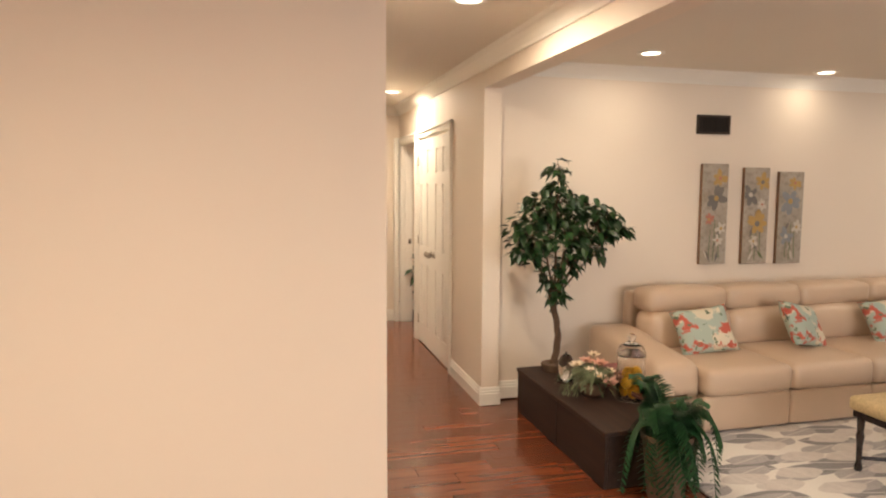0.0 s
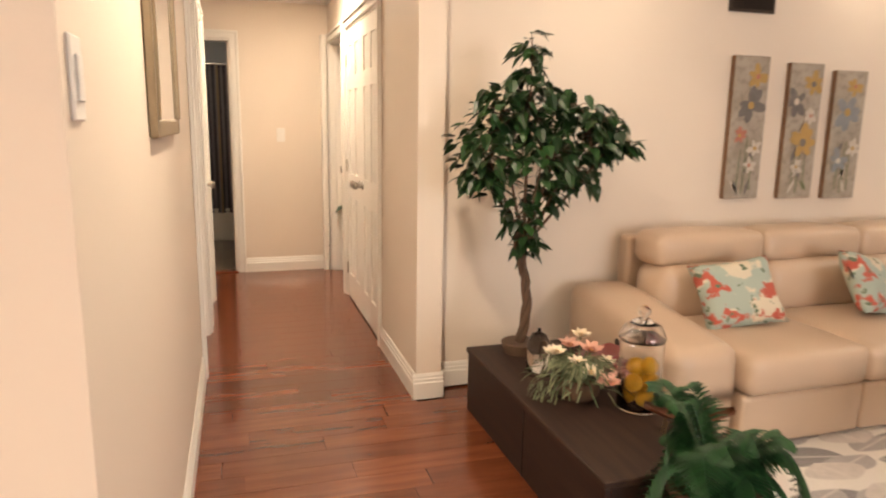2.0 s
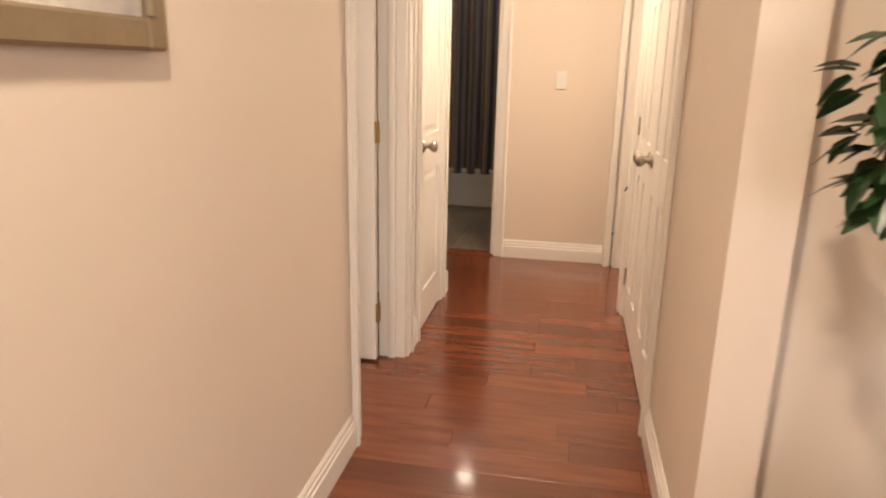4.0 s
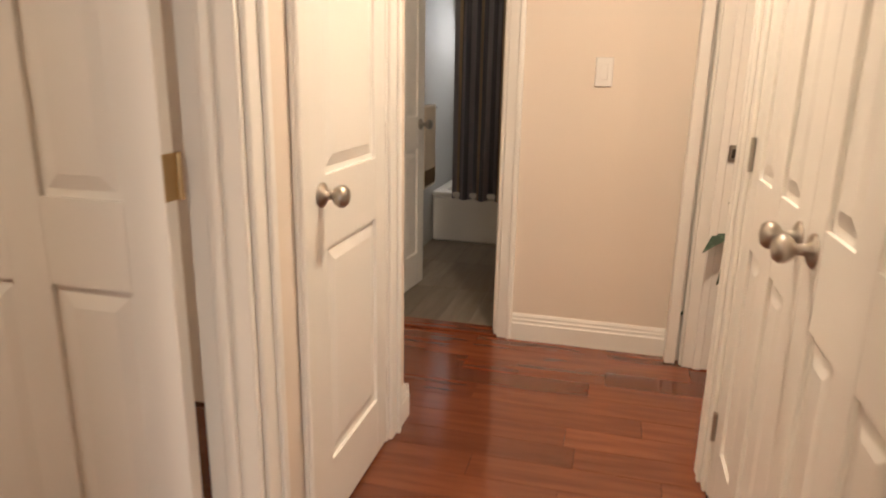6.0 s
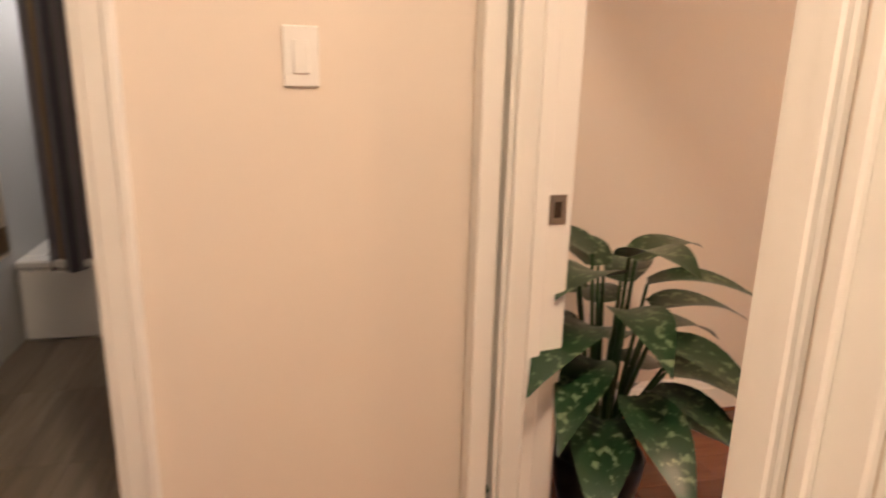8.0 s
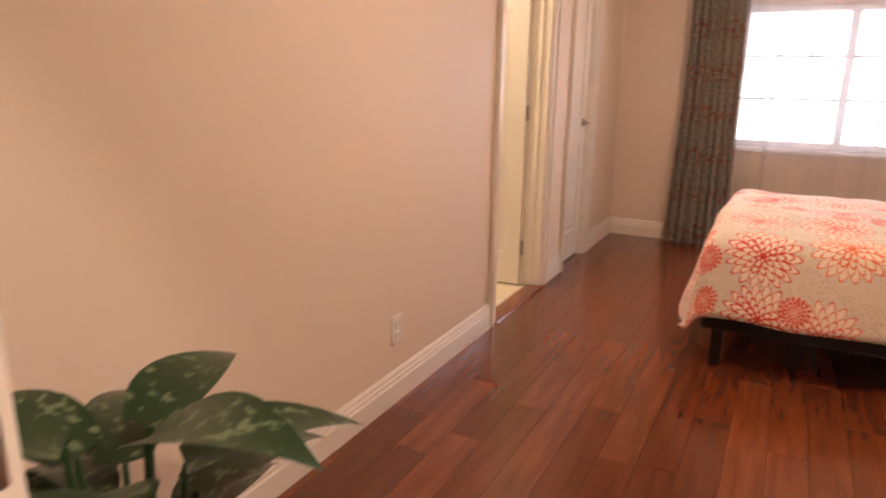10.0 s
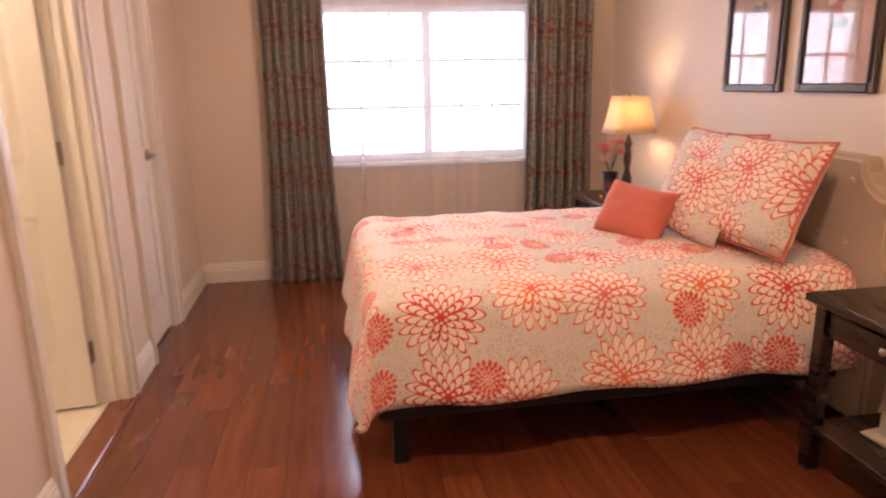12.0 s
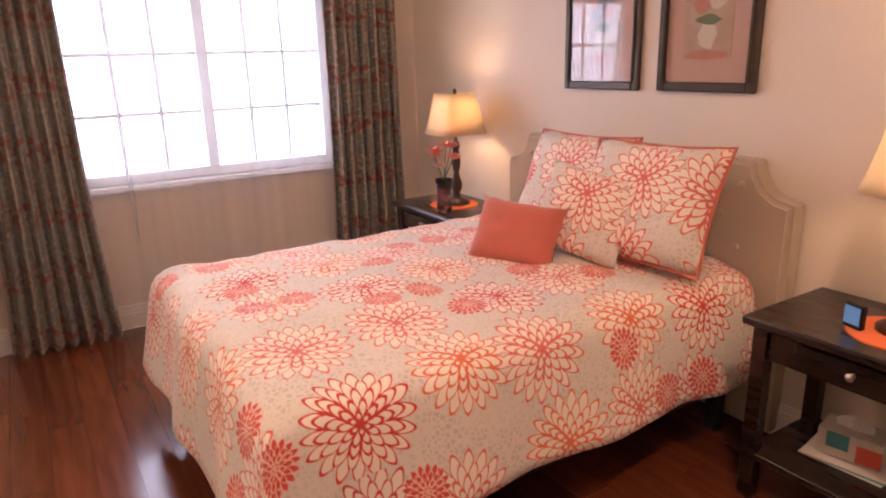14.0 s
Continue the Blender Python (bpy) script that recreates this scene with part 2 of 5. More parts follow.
M["bronze"] = plain("dark_bronze", (0.06, 0.045, 0.035), 0.45, 0.7, 0.2)
M["leather"] = plain("tan_leather", (0.55, 0.41, 0.295), 0.34, var=0.08, scale=3, bump=0.25, fine=220)
M["plastic"] = plain("white_plastic", (0.80, 0.77, 0.72), 0.35, var=0.02, bump=0.02)
M["linen"] = plain("beige_linen", (0.50, 0.40, 0.29), 0.9, var=0.1, scale=8, bump=0.6, fine=420, sheen=0.3)
M["coral"] = plain("coral_cloth", (0.62, 0.16, 0.11), 0.85, var=0.1, scale=10, bump=0.5, fine=350, sheen=0.3)
M["black"] = plain("black_metal", (0.012, 0.012, 0.013), 0.4, 0.3)
M["base_cloth"] = plain("charcoal_cloth", (0.02, 0.018, 0.02), 0.9)
M["tile"] = plain("bath_tile", (0.22, 0.175, 0.125), 0.35, var=0.3, scale=5, bump=0.1)
M["tile_light"] = plain("cream_tile", (0.62, 0.56, 0.42), 0.35, var=0.1, scale=5, bump=0.1)
M["tile_plank"] = wood("wood_look_tile", (0.15, 0.115, 0.08), (0.22, 0.175, 0.125), (0.32, 0.265, 0.20), 0.35, 0.0, 1)
M["enamel"] = plain("white_enamel", (0.78, 0.74, 0.66), 0.2, var=0.03)
M["bath_wall"] = plain("bath_wall_paint", (0.42, 0.41, 0.38), 0.7, var=0.05)
M["cream_wall"] = plain("cream_bath_paint", (0.72, 0.66, 0.45), 0.6, var=0.04)
M["glass"] = glass("clear_glass")
M["pane"] = glass("window_glass")
M["lamp_on"] = glow("warm_lens", (1.0, 0.82, 0.58), 7.0)
M["print"] = flower_print("flower_print")
M["rug"] = rug_print("leaf_rug")
M["curtain"] = curtain_cloth("curtain_cloth")
M["sheer"] = sheer_cloth("sheer_voile")
M["ficus"] = leaf_skin("ficus_leaf", (0.008, 0.026, 0.008), (0.028, 0.075, 0.020))
M["fern"] = leaf_skin("fern_leaf", (0.008, 0.038, 0.012), (0.022, 0.088, 0.024), rough=0.5)
M["dumb"] = leaf_skin("variegated_leaf", (0.007, 0.030, 0.010), (0.012, 0.052, 0.016), (0.17, 0.23, 0.13))
M["sky_glow"] = glow("outside_light", (0.82, 0.94, 1.0), 1.35)
M["bark"] = plain("bark", (0.11, 0.065, 0.04), 0.85, var=0.4, scale=18, bump=0.8, fine=60)


# ---- mesh helpers ----
def box(bm, x0, x1, y0, y1, z0, z1, bevel=0.0, seg=1):
    r = bmesh.ops.create_cube(bm, size=1)
    vs = r["verts"]
    for v in vs:
        v.co = Vector(((x0 + x1) / 2 + v.co.x * (x1 - x0), (y0 + y1) / 2 + v.co.y * (y1 - y0), (z0 + z1) / 2 + v.co.z * (z1 - z0)))
    if bevel:
        es = list({e for v in vs for e in v.link_edges})
        bmesh.ops.bevel(bm, geom=es, offset=bevel, segments=seg, affect="EDGES", profile=0.5)
    return bm


def B(*args, **kw):
    return box(bmesh.new(), *args, **kw)


def boxes(*rows, bevel=0.0):
    bm = bmesh.new()
    for r in rows:
        box(bm, *r, bevel=bevel)
    return bm


def mesh(name, bm, material, smooth=False):
    me = bpy.data.meshes.new(name)
    if smooth:
        for f in bm.faces:
            f.smooth = True
    bm.to_mesh(me)
    bm.free()
    me.materials.append(M[material])
    return me


def part(name, bm, material, parent=None, label="", smooth=False):
    """Links a bmesh as one mesh object under a thing or a part."""
    ob = new(name, mesh(name, bm, material, smooth))
    ob.parent = parent
    return tagged(ob, label)


def thing(name, x, y, z, label, category, group="", turn=0):
    ob = new(name)
    ob.matrix_basis = pose(x, y, z, 0, 0, turn)
    return tagged(ob, label, category, group)


def setting(name, bm, material, label="", category=""):
    return tagged(part(name, bm, material), label or name.replace("_", " "), category or name.split("_")[0], kind="structure")


def lathe(profile, seg=24, cx=0.0, cy=0.0):
    """A turned body from (radius, height) pairs."""
    bm = bmesh.new()
    rings = []
    for r, z in profile:
        rings.append([bm.verts.new((cx + r * math.cos(2 * math.pi * i / seg), cy + r * math.sin(2 * math.pi * i / seg), z)) for i in range(seg)])
    for a, b in zip(rings, rings[1:]):
        for i in range(seg):
            j = (i + 1) % seg
            bm.faces.new((a[i], a[j], b[j], b[i]))
    for ring, flip in ((rings[0], True), (rings[-1], False)):
        bm.faces.new(list(reversed(ring)) if flip else ring)
    return bm


def tube(bm, pts, radii, seg=8):
    """A round bar along points."""
    rings = []
    for i, p in enumerate(pts):
        d = (Vector(pts[min(i + 1, len(pts) - 1)]) - Vector(pts[max(i - 1, 0)])).normalized()
        side = d.cross(Vector((0, 0, 1)))
        side = side.normalized() if side.length > 0.01 else Vector((1, 0, 0))
        up = side.cross(d)
        r = radii[i] if isinstance(radii, (list, tuple)) else radii
        rings.append([bm.verts.new(Vector(p) + (side * math.cos(a) + up * math.sin(a)) * r) for a in (2 * math.pi * k / seg for k in range(seg))])
    for a, b in zip(rings, rings[1:]):
        for i in range(seg):
            j = (i + 1) % seg
            bm.faces.new((a[i], a[j], b[j], b[i]))
    bm.faces.new(list(reversed(rings[0])))
    bm.faces.new(rings[-1])
    return bm


def sweep(bm, profile, p, q, out):
    """A straight moulding from p to q; profile in (depth along out, height)."""
    p, q, out = Vector(p), Vector(q), Vector(out)
    ends = [[bm.verts.new(e + out * d + Vector((0, 0, h))) for d, h in profile] for e in (p, q)]
    n = len(profile)
    for i in range(n):
        j = (i + 1) % n
        bm.faces.new((ends[0][i], ends[0][j], ends[1][j], ends[1][i]))
    bm.faces.new(list(reversed(ends[0])))
    bm.faces.new(ends[1])
    bmesh.ops.recalc_face_normals(bm, faces=bm.faces)
    return bm


BASE = ((0.001, 0.0), (0.017, 0.0), (0.017, 0.082), (0.013, 0.088), (0.013, 0.101), (0.009, 0.107), (0.009, 0.118), (0.004, 0.130), (0.001, 0.130))
CROWN = ((0.001, 0.0), (0.001, -0.095), (0.012, -0.095), (0.018, -0.078), (0.040, -0.050), (0.062, -0.026), (0.075, -0.018), (0.088, 0.0))
CEIL = 2.46

# plan: hall x 0.28..1.31, its end wall y 6.015; bedroom x 1.44..6.56, y 3.82..6.61; living wall y 3.00
HL, HR, HE, BW, BN, BS, BE, LW = 0.28, 1.31, 6.015, 1.44, 6.61, 3.82, 6.56, 3.00
DH = 2.04


def moulding(name, profile, runs, z, material="trim"):
    bm = bmesh.new()
    for p, q, out in runs:
        sweep(bm, profile, (*p, z), (*q, z), (*out, 0))
    return setting(name, bm, material, "white painted " + name.split("_")[0] + " moulding", "moulding")


# walls
setting("wall_entry", boxes((-3.2, HL, 0.83, 1.12, 0, CEIL)), "wall", "cream painted wall facing the entry")
setting("wall_hall_left", boxes((0.16, HL, 1.12, 3.47, 0, CEIL), (0.16, HL, 3.47, 4.18, DH, CEIL), (0.16, HL, 4.18, 4.43, 0, CEIL),
                                (0.16, HL, 4.43, 4.99, DH, CEIL), (0.16, HL, 4.99, 5.16, 0, CEIL)), "wall", "cream painted hallway wall with two doorways")
setting("wall_alcove", boxes((-0.45, 0.16, 5.04, 5.16, 0, CEIL), (-0.45, -0.33, 5.16, HE, 0, CEIL)), "wall", "cream painted alcove wall")
setting("wall_hall_end", boxes((-0.45, -0.19, HE, 6.135, 0, CEIL), (-0.19, 0.475, HE, 6.135, DH, CEIL), (0.475, HR, HE, 6.135, 0, CEIL)), "wall", "cream painted end wall of the hallway")
setting("wall_hall_right", boxes((HR, BW, 2.87, 3.76, 0, CEIL), (HR, BW, 3.76, 4.98, DH, CEIL), (HR, BW, 4.98, 5.14, 0, CEIL),
                                 (HR, BW, 5.14, 5.925, DH, CEIL), (HR, BW, 5.925, 6.72, 0, CEIL)), "wall", "cream painted hallway wall with closet and bedroom doorways")
setting("beam_hall", boxes((HR, BW, -4.0, 2.87, 2.25, CEIL)), "wall", "cream painted dropped header between hallway and living room", "beam")
setting("wall_living", boxes((BW, 7.4, LW, LW + 0.12, 0, CEIL)), "wall", "cream painted living room wall")
setting("wall_living_far", boxes((7.4, 7.52, -4.1, LW + 0.12, 0, CEIL)), "wall", "cream painted far wall of the living room")
# closes the living room out of view; its window opening is assumed
setting("wall_living_back", boxes((-3.2, 2.3, -4.12, -4.0, 0, CEIL), (2.3, 4.9, -4.12, -4.0, 0, 0.6), (2.3, 4.9, -4.12, -4.0, 2.2, CEIL), (4.9, 7.4, -4.12, -4.0, 0, CEIL)), "wall", "cream painted wall out of view with an added window opening")
setting("wall_entry_side", boxes((-3.32, -3.2, -4.1, 1.12, 0, CEIL)), "wall", "cream painted entry side wall")
setting("wall_bedroom_south", boxes((BW, BE + 0.12, BS - 0.12, BS, 0, CEIL)), "wall", "cream painted bedroom wall behind the bed")
setting("wall_bedroom_north", boxes((BW, 4.16, BN, BN + 0.13, 0, CEIL), (4.16, 4.87, BN, BN + 0.13, DH, CEIL), (4.87, 5.29, BN, BN + 0.13, 0, CEIL),
                                    (5.19, 5.77, BN, BN + 0.13, DH, CEIL), (5.77, BE + 0.12, BN, BN + 0.13, 0, CEIL)), "wall", "cream painted bedroom wall with two doorways")
WY0, WY1, WZ0, WZ1 = 4.39, 5.77, 0.76, 1.74
setting("wall_bedroom_east", boxes((BE, BE + 0.12, BS, WY0, 0, CEIL), (BE, BE + 0.12, WY1, BN, 0, CEIL), (BE, BE + 0.12, WY0, WY1, 0, WZ0), (BE, BE + 0.12, WY0, WY1, WZ1, CEIL)), "wall", "cream painted bedroom window wall")
# unseen walls added to block the sky from the side room
setting("wall_left_room", boxes((-2.2, -2.08, 1.12, 5.16, 0, CEIL + 0.08), (-2.08, -0.45, 5.04, 5.16, 0, CEIL + 0.08)), "wall", "cream painted walls added out of view to close the side room")
setting("wall_bath", boxes((-0.45, -0.33, 6.135, 8.52, 0, CEIL), (0.95, 1.07, 6.135, 8.52, 0, CEIL),
                           (-0.33, -0.2, 8.4, 8.52, 0, CEIL), (-0.2, 0.62, 8.4, 8.52, 0, 1.32), (-0.2, 0.62, 8.4, 8.52, 1.8, CEIL), (0.62, 0.95, 8.4, 8.52, 0, CEIL)), "bath_wall", "grey painted bathroom walls")
setting("wall_ensuite", boxes((3.83, 3.95, BN + 0.13, 8.2, 0, CEIL), (5.13, 5.20, BN + 0.13, 8.2, 0, CEIL), (3.95, 5.13, 8.08, 8.2, 0, CEIL)), "cream_wall", "pale yellow painted ensuite walls")
# ceilings and ground
setting("ceiling_hall", boxes((-3.3, HR, -4.1, HE + 0.1, CEIL, CEIL + 0.08)), "ceiling", "painted hallway ceiling")
setting("ceiling_living", boxes((HR, 7.5, -4.1, LW + 0.1, CEIL, CEIL + 0.08)), "ceiling", "painted living room ceiling")
setting("ceiling_bedroom", boxes((HR, BE + 0.1, LW + 0.1, BN + 0.1, CEIL, CEIL + 0.08)), "ceiling", "painted bedroom ceiling")
setting("ceiling_bath", boxes((-0.45, HR, HE + 0.1, 8.5, CEIL, CEIL + 0.08), (3.83, 5.20, BN + 0.1, 8.2, CEIL, CEIL + 0.08)), "ceiling", "painted bathroom ceiling")
# unseen lid added over the side room against sky light
setting("ceiling_left_room", boxes((-2.25, -0.4, 1.1, 5.2, CEIL + 0.082, CEIL + 0.14)), "ceiling", "painted ceiling added out of view to close the side room")
setting("ground", boxes((-60, 80, -60, 80, -0.25, -0.06)), "tile", "grey paved ground outside", "ground")
setting("floor_bath", boxes((-0.33, 0.95, 6.1, 8.4, -0.05, 0.0)), "tile", "brown wood-look tile bathroom floor")
setting("floor_ensuite", boxes((3.95, 5.13, BN + 0.06, 8.08, -0.05, -0.002)), "tile_light", "cream tile floor")
setting("backdrop", boxes((9.4, 9.5, -2, 12, -0.05, 7)), "sky_glow", "overexposed daylight outside the window", "backdrop")
setting("backdrop_bath", boxes((-3, 4, 10.4, 10.5, -0.05, 6)), "sky_glow", "overexposed daylight outside the window", "backdrop")
setting("threshold_bath", boxes((-0.19, 0.475, HE - 0.01, 6.11, -0.05, 0.012), bevel=0.006), "floor", "cherry wood threshold strip", "threshold")
setting("threshold_ensuite", boxes((4.16, 4.87, BN - 0.03, BN + 0.07, -0.05, 0.010), bevel=0.005), "floor", "cherry wood threshold strip", "threshold")

# mouldings
cs = 0.068
moulding("baseboard_hall", BASE, [((HL, 0.83), (HL, 3.40), (1, 0)), ((HL, 4.25), (HL, 4.37), (1, 0)), ((HL, 5.05), (HL, 5.16), (1, 0)),
                                  ((0.545, HE), (HR - 0.02, HE), (0, -1)), ((HR, 2.87), (HR, 3.69), (-1, 0)), ((HR, 5.052), (HR, 5.072), (-1, 0)),
                                  ((HR - 0.017, 2.87), (BW + 0.01, 2.87), (0, -1)), ((-3.2, 0.83), (HL + 0.017, 0.83), (0, -1)), ((-0.33, 5.16), (HL + 0.017, 5.16), (0, 1))], 0)
moulding("baseboard_living", BASE, [((BW, LW), (7.4, LW), (0, -1)), ((BW, 2.87), (BW, LW), (1, 0))], 0)
moulding("baseboard_bedroom", BASE, [((BW, BN), (4.09, BN), (0, -1)), ((4.94, BN), (5.22, BN), (0, -1)), ((5.84, BN), (BE, BN), (0, -1)),
                                     ((BE, BS), (BE, BN), (-1, 0)), ((BW, BS), (BE, BS), (0, 1))], 0)
moulding("crown_hall", CROWN, [((HL, 0.83), (HL, 5.16), (1, 0)), ((-0.33, HE), (HR, HE), (0, -1)), ((HR, -4.0), (HR, HE), (-1, 0)), ((-3.2, 0.83), (HL + 0.088, 0.83), (0, -1))], CEIL)
moulding("crown_living", CROWN, [((BW, LW), (7.4, LW), (0, -1)), ((7.4, -4), (7.4, LW), (-1, 0))], CEIL)
moulding("crown_bedroom", CROWN, [((BW, BN), (BE, BN), (0, -1)), ((BE, BS), (BE, BN), (-1, 0)), ((BW, BS), (BE, BS), (0, 1))], CEIL)


def doorway(name, axis, at, a, b, side, depth=0.12, face_both=True):
    """Jamb lining and stepped casing round an opening a..b in a wall whose room face is at `at`; side: which way it faces."""
    th = thing(name, 0, 0, 0, "white painted door frame with stepped casing", "door frame")
    tagged(th, kind="structure")

    def put(nm, lo, hi, d0, d1, z0, z1):
        d0, d1 = sorted((at + side * d0, at + side * d1))
        bm = B(d0, d1, lo, hi, z0, z1, bevel=0.003) if axis == "x" else B(lo, hi, d0, d1, z0, z1, bevel=0.003)
        part(nm, bm, "trim", th)
    for lo, hi, s in ((a - cs, a, -1), (b, b + cs, 1)):
        put("casing", lo, hi, 0.001, 0.014, 0, DH + cs)
        put("casing_bead", lo if s < 0 else hi - 0.022, lo + 0.022 if s < 0 else hi, 0.0142, 0.026, 0, DH + cs)
    put("head_casing", a - cs, b + cs, 0.0015, 0.0145, DH, DH + cs - 0.0005)
    put("head_bead", a - cs, b + cs, 0.015, 0.0265, DH + cs - 0.022, DH + cs)
    for lo, hi in ((a, a + 0.018), (b - 0.018, b)):
        put("jamb", lo, hi, -depth - 0.002, 0.003, 0, DH)
    for lo, hi in ((a + 0.018, a + 0.03), (b - 0.03, b - 0.018)):
        put("door_stop", lo, hi, -0.075, -0.042, 0, DH - 0.02)
    put("head_jamb", a, b, -depth - 0.002, 0.002, DH - 0.018, DH)
    return th


f_side = doorway("door_frame_side_room", "x", HL, 3.47, 4.18, 1)
f_linen = doorway("door_frame_linen", "x", HL, 4.43, 4.99, 1)
f_bath = doorway("door_frame_bath", "y", HE, -0.19, 0.475, -1)
f_closet = doorway("door_frame_closet", "x", HR, 3.76, 4.98, -1, 0.13)
f_bed = doorway("door_frame_bedroom", "x", HR, 5.14, 5.925, -1, 0.13)
f_ens = doorway("door_frame_ensuite", "y", BN, 4.16, 4.87, -1, 0.13)
f_clo2 = doorway("door_frame_bedroom_closet", "y", BN, 5.29, 5.77, -1, 0.13)
part("casing_block", B(1.236, 1.2835, 5.927, 5.992, 0, DH + cs, bevel=0.004), "trim", f_bed)
part("strike_plate", B(1.388, 1.427, 5.9035, 5.9065, 0.90, 0.965, bevel=0.001), "nickel", f_bed, "brushed nickel strike plate")
# no real hole: a dark block gives the shade inside it
part("strike_hole_shade", B(1.399, 1.415, 5.9025, 5.9034, 0.915, 0.95), "bronze", f_bed, "dark patch for the shade inside the latch hole")


def door(name, x, y, turn, w, cols, knob, label, hinges="", lever=False):
    """A raised-panel leaf: its hinge edge at the origin, along local x, front towards local -y."""
    th = thing(name, x, y, 0.012, label, "door", turn=turn)
    h, t, st = DH - 0.035, 0.035, 0.095 if cols == 2 else 0.085
    rails = [(0.0, 0.19), (0.79, 0.97), (h - 0.11, h)] if cols == 1 else [(0.0, 0.19), (0.79, 0.97), (1.58, 1.68), (h - 0.11, h)]
    rails = [(0.0, 0.19), (0.79, 0.97), (h - 0.11, h)] if name.endswith("four_panel") else rails
    cw = (w - st * (cols + 1)) / cols
    for i in range(cols + 1):
        part("stile", B(i * (st + cw), i * (st + cw) + st, 0, t, 0, h, bevel=0.002), "door", th)
    for z0, z1 in rails:
        for i in range(cols):
            part("rail", B(st + i * (st + cw), (i + 1) * (st + cw), 0.0008, t - 0.0008, z0, z1), "door", th)
    for (a, z0), (z1, b) in zip(rails, rails[1:]):
        for i in range(cols):
            x0, x1 = st + i * (st + cw), (i + 1) * (st + cw)
            bm = B(x0, x1, 0.010, t - 0.010, z0, z1)
            m = 0.016
            for ya, yb, n in ((0.010, 0.0025, -1), (t - 0.010, t - 0.0025, 1)):
                lo = [bm.verts.new(c) for c in ((x0 + m, ya, z0 + m), (x1 - m, ya, z0 + m), (x1 - m, ya, z1 - m), (x0 + m, ya, z1 - m))]
                k = m + 0.03
                hi = [bm.verts.new(c) for c in ((x0 + k, yb, z0 + k), (x1 - k, yb, z0 + k), (x1 - k, yb, z1 - k), (x0 + k, yb, z1 - k))]
                for p in range(4):
                    q = (p + 1) % 4
                    bm.faces.new((lo[p], lo[q], hi[q], hi[p]))
                bm.faces.new(hi)
            bmesh.ops.recalc_face_normals(bm, faces=bm.faces)
            part("panel", bm, "door", th)
    for s, y0 in (((-1, 0.0), (1, t)) if knob is not None else ()):
        prof = [(0.031, 0), (0.031, 0.004), (0.024, 0.009), (0.011, 0.014), (0.010, 0.030), (0.020, 0.037), (0.027, 0.048), (0.027, 0.058), (0.020, 0.067), (0.006, 0.071)]
        if lever:
            prof = prof[:5]
        bm = lathe(prof, 20)
        bm.transform(Matrix.Translation((knob, y0, 0.925)) @ Matrix.Rotation(radians(90 if s < 0 else -90), 4, "X"))
        if lever:
            k = 1 if knob < w / 2 else -1
            tube(bm, [(knob, y0 + s * 0.03, 0.925), (knob + k * 0.02, y0 + s * 0.045, 0.925), (knob + k * 0.10, y0 + s * 0.045, 0.92)], [0.009, 0.009, 0.007])
        part("door_handle" if lever else "door_knob", bm, "nickel", th, "brushed nickel", True)
    if knob is not None:
        e = w if knob > w / 2 else 0.0
        part("latch_plate", B(e - 0.001, e + 0.001, 0.008, 0.027, 0.89, 0.96), "nickel", th, "brushed nickel latch plate")
    for z in (0.22, 1.02, 1.80):
        bm = lathe([(0.0065, z - 0.045), (0.0065, z + 0.045)], 10, -0.004, -0.006)
        box(bm, -0.0015, 0.0005, 0.0, t, z - 0.044, z + 0.044)
        part("hinge", bm, "brass" if hinges == "brass" else "nickel", th, "metal butt hinge")
    return th


door("door_side_room_four_panel", 0.205, 4.157, 180, 0.665, 2, 0.60, "white four-panel door standing open into the side room", "brass").matrix_basis = pose(0.165, 4.125, 0.012, 0, 0, 180)
door("door_linen", 0.246, 4.968, -90, 0.516, 1, 0.46, "white narrow panel door, closed, with nickel knob")
door("door_closet_near", 1.344, 3.782, 90, 0.588, 2, 0.535, "white six-panel closet door, closed").name = "closet_door"
door("door_closet_far", 1.309, 4.958, -90, 0.588, 2, 0.535, "white six-panel closet door, closed").name = "closet_door"
door("door_bath", -0.168, 6.128, 84, 0.60, 2, 0.54, "white six-panel bathroom door standing open", "brass")
door("door_bedroom_closet", 5.31, BN + 0.03, 0, 0.44, 1, 0.385, "white narrow panel closet door with lever handle, closed", "", True)
door("door_ensuite", 4.848, BN + 0.118, 96, 0.63, 2, 0.57, "white panel door standing open into the ensuite")


# ---- lamps in the ceiling ----
def can_light(x, y, watts, label, color=WARM, reach=175):
    th = thing("ceiling_light", x, y, CEIL, label, "ceiling light", "recessed ceiling lights")
    part("rim", lathe([(0.062, -0.001), (0.092, -0.001), (0.090, -0.007), (0.070, -0.010), (0.062, -0.006)], 28), "trim", th, "white ring")
    part("lens", lathe([(0.060, -0.0015), (0.060, -0.006), (0.02, -0.008)], 24), "lamp_on", th, "glowing lens")
    ob = new("ceiling_light_glow", bpy.data.lights.new("ceiling_light_glow", "AREA"))
    ob.data.shape, ob.data.size, ob.data.energy, ob.data.color, ob.data.spread = "DISK", 0.13, watts, color, radians(reach)
    ob.matrix_basis = pose(x, y, CEIL - 0.013)


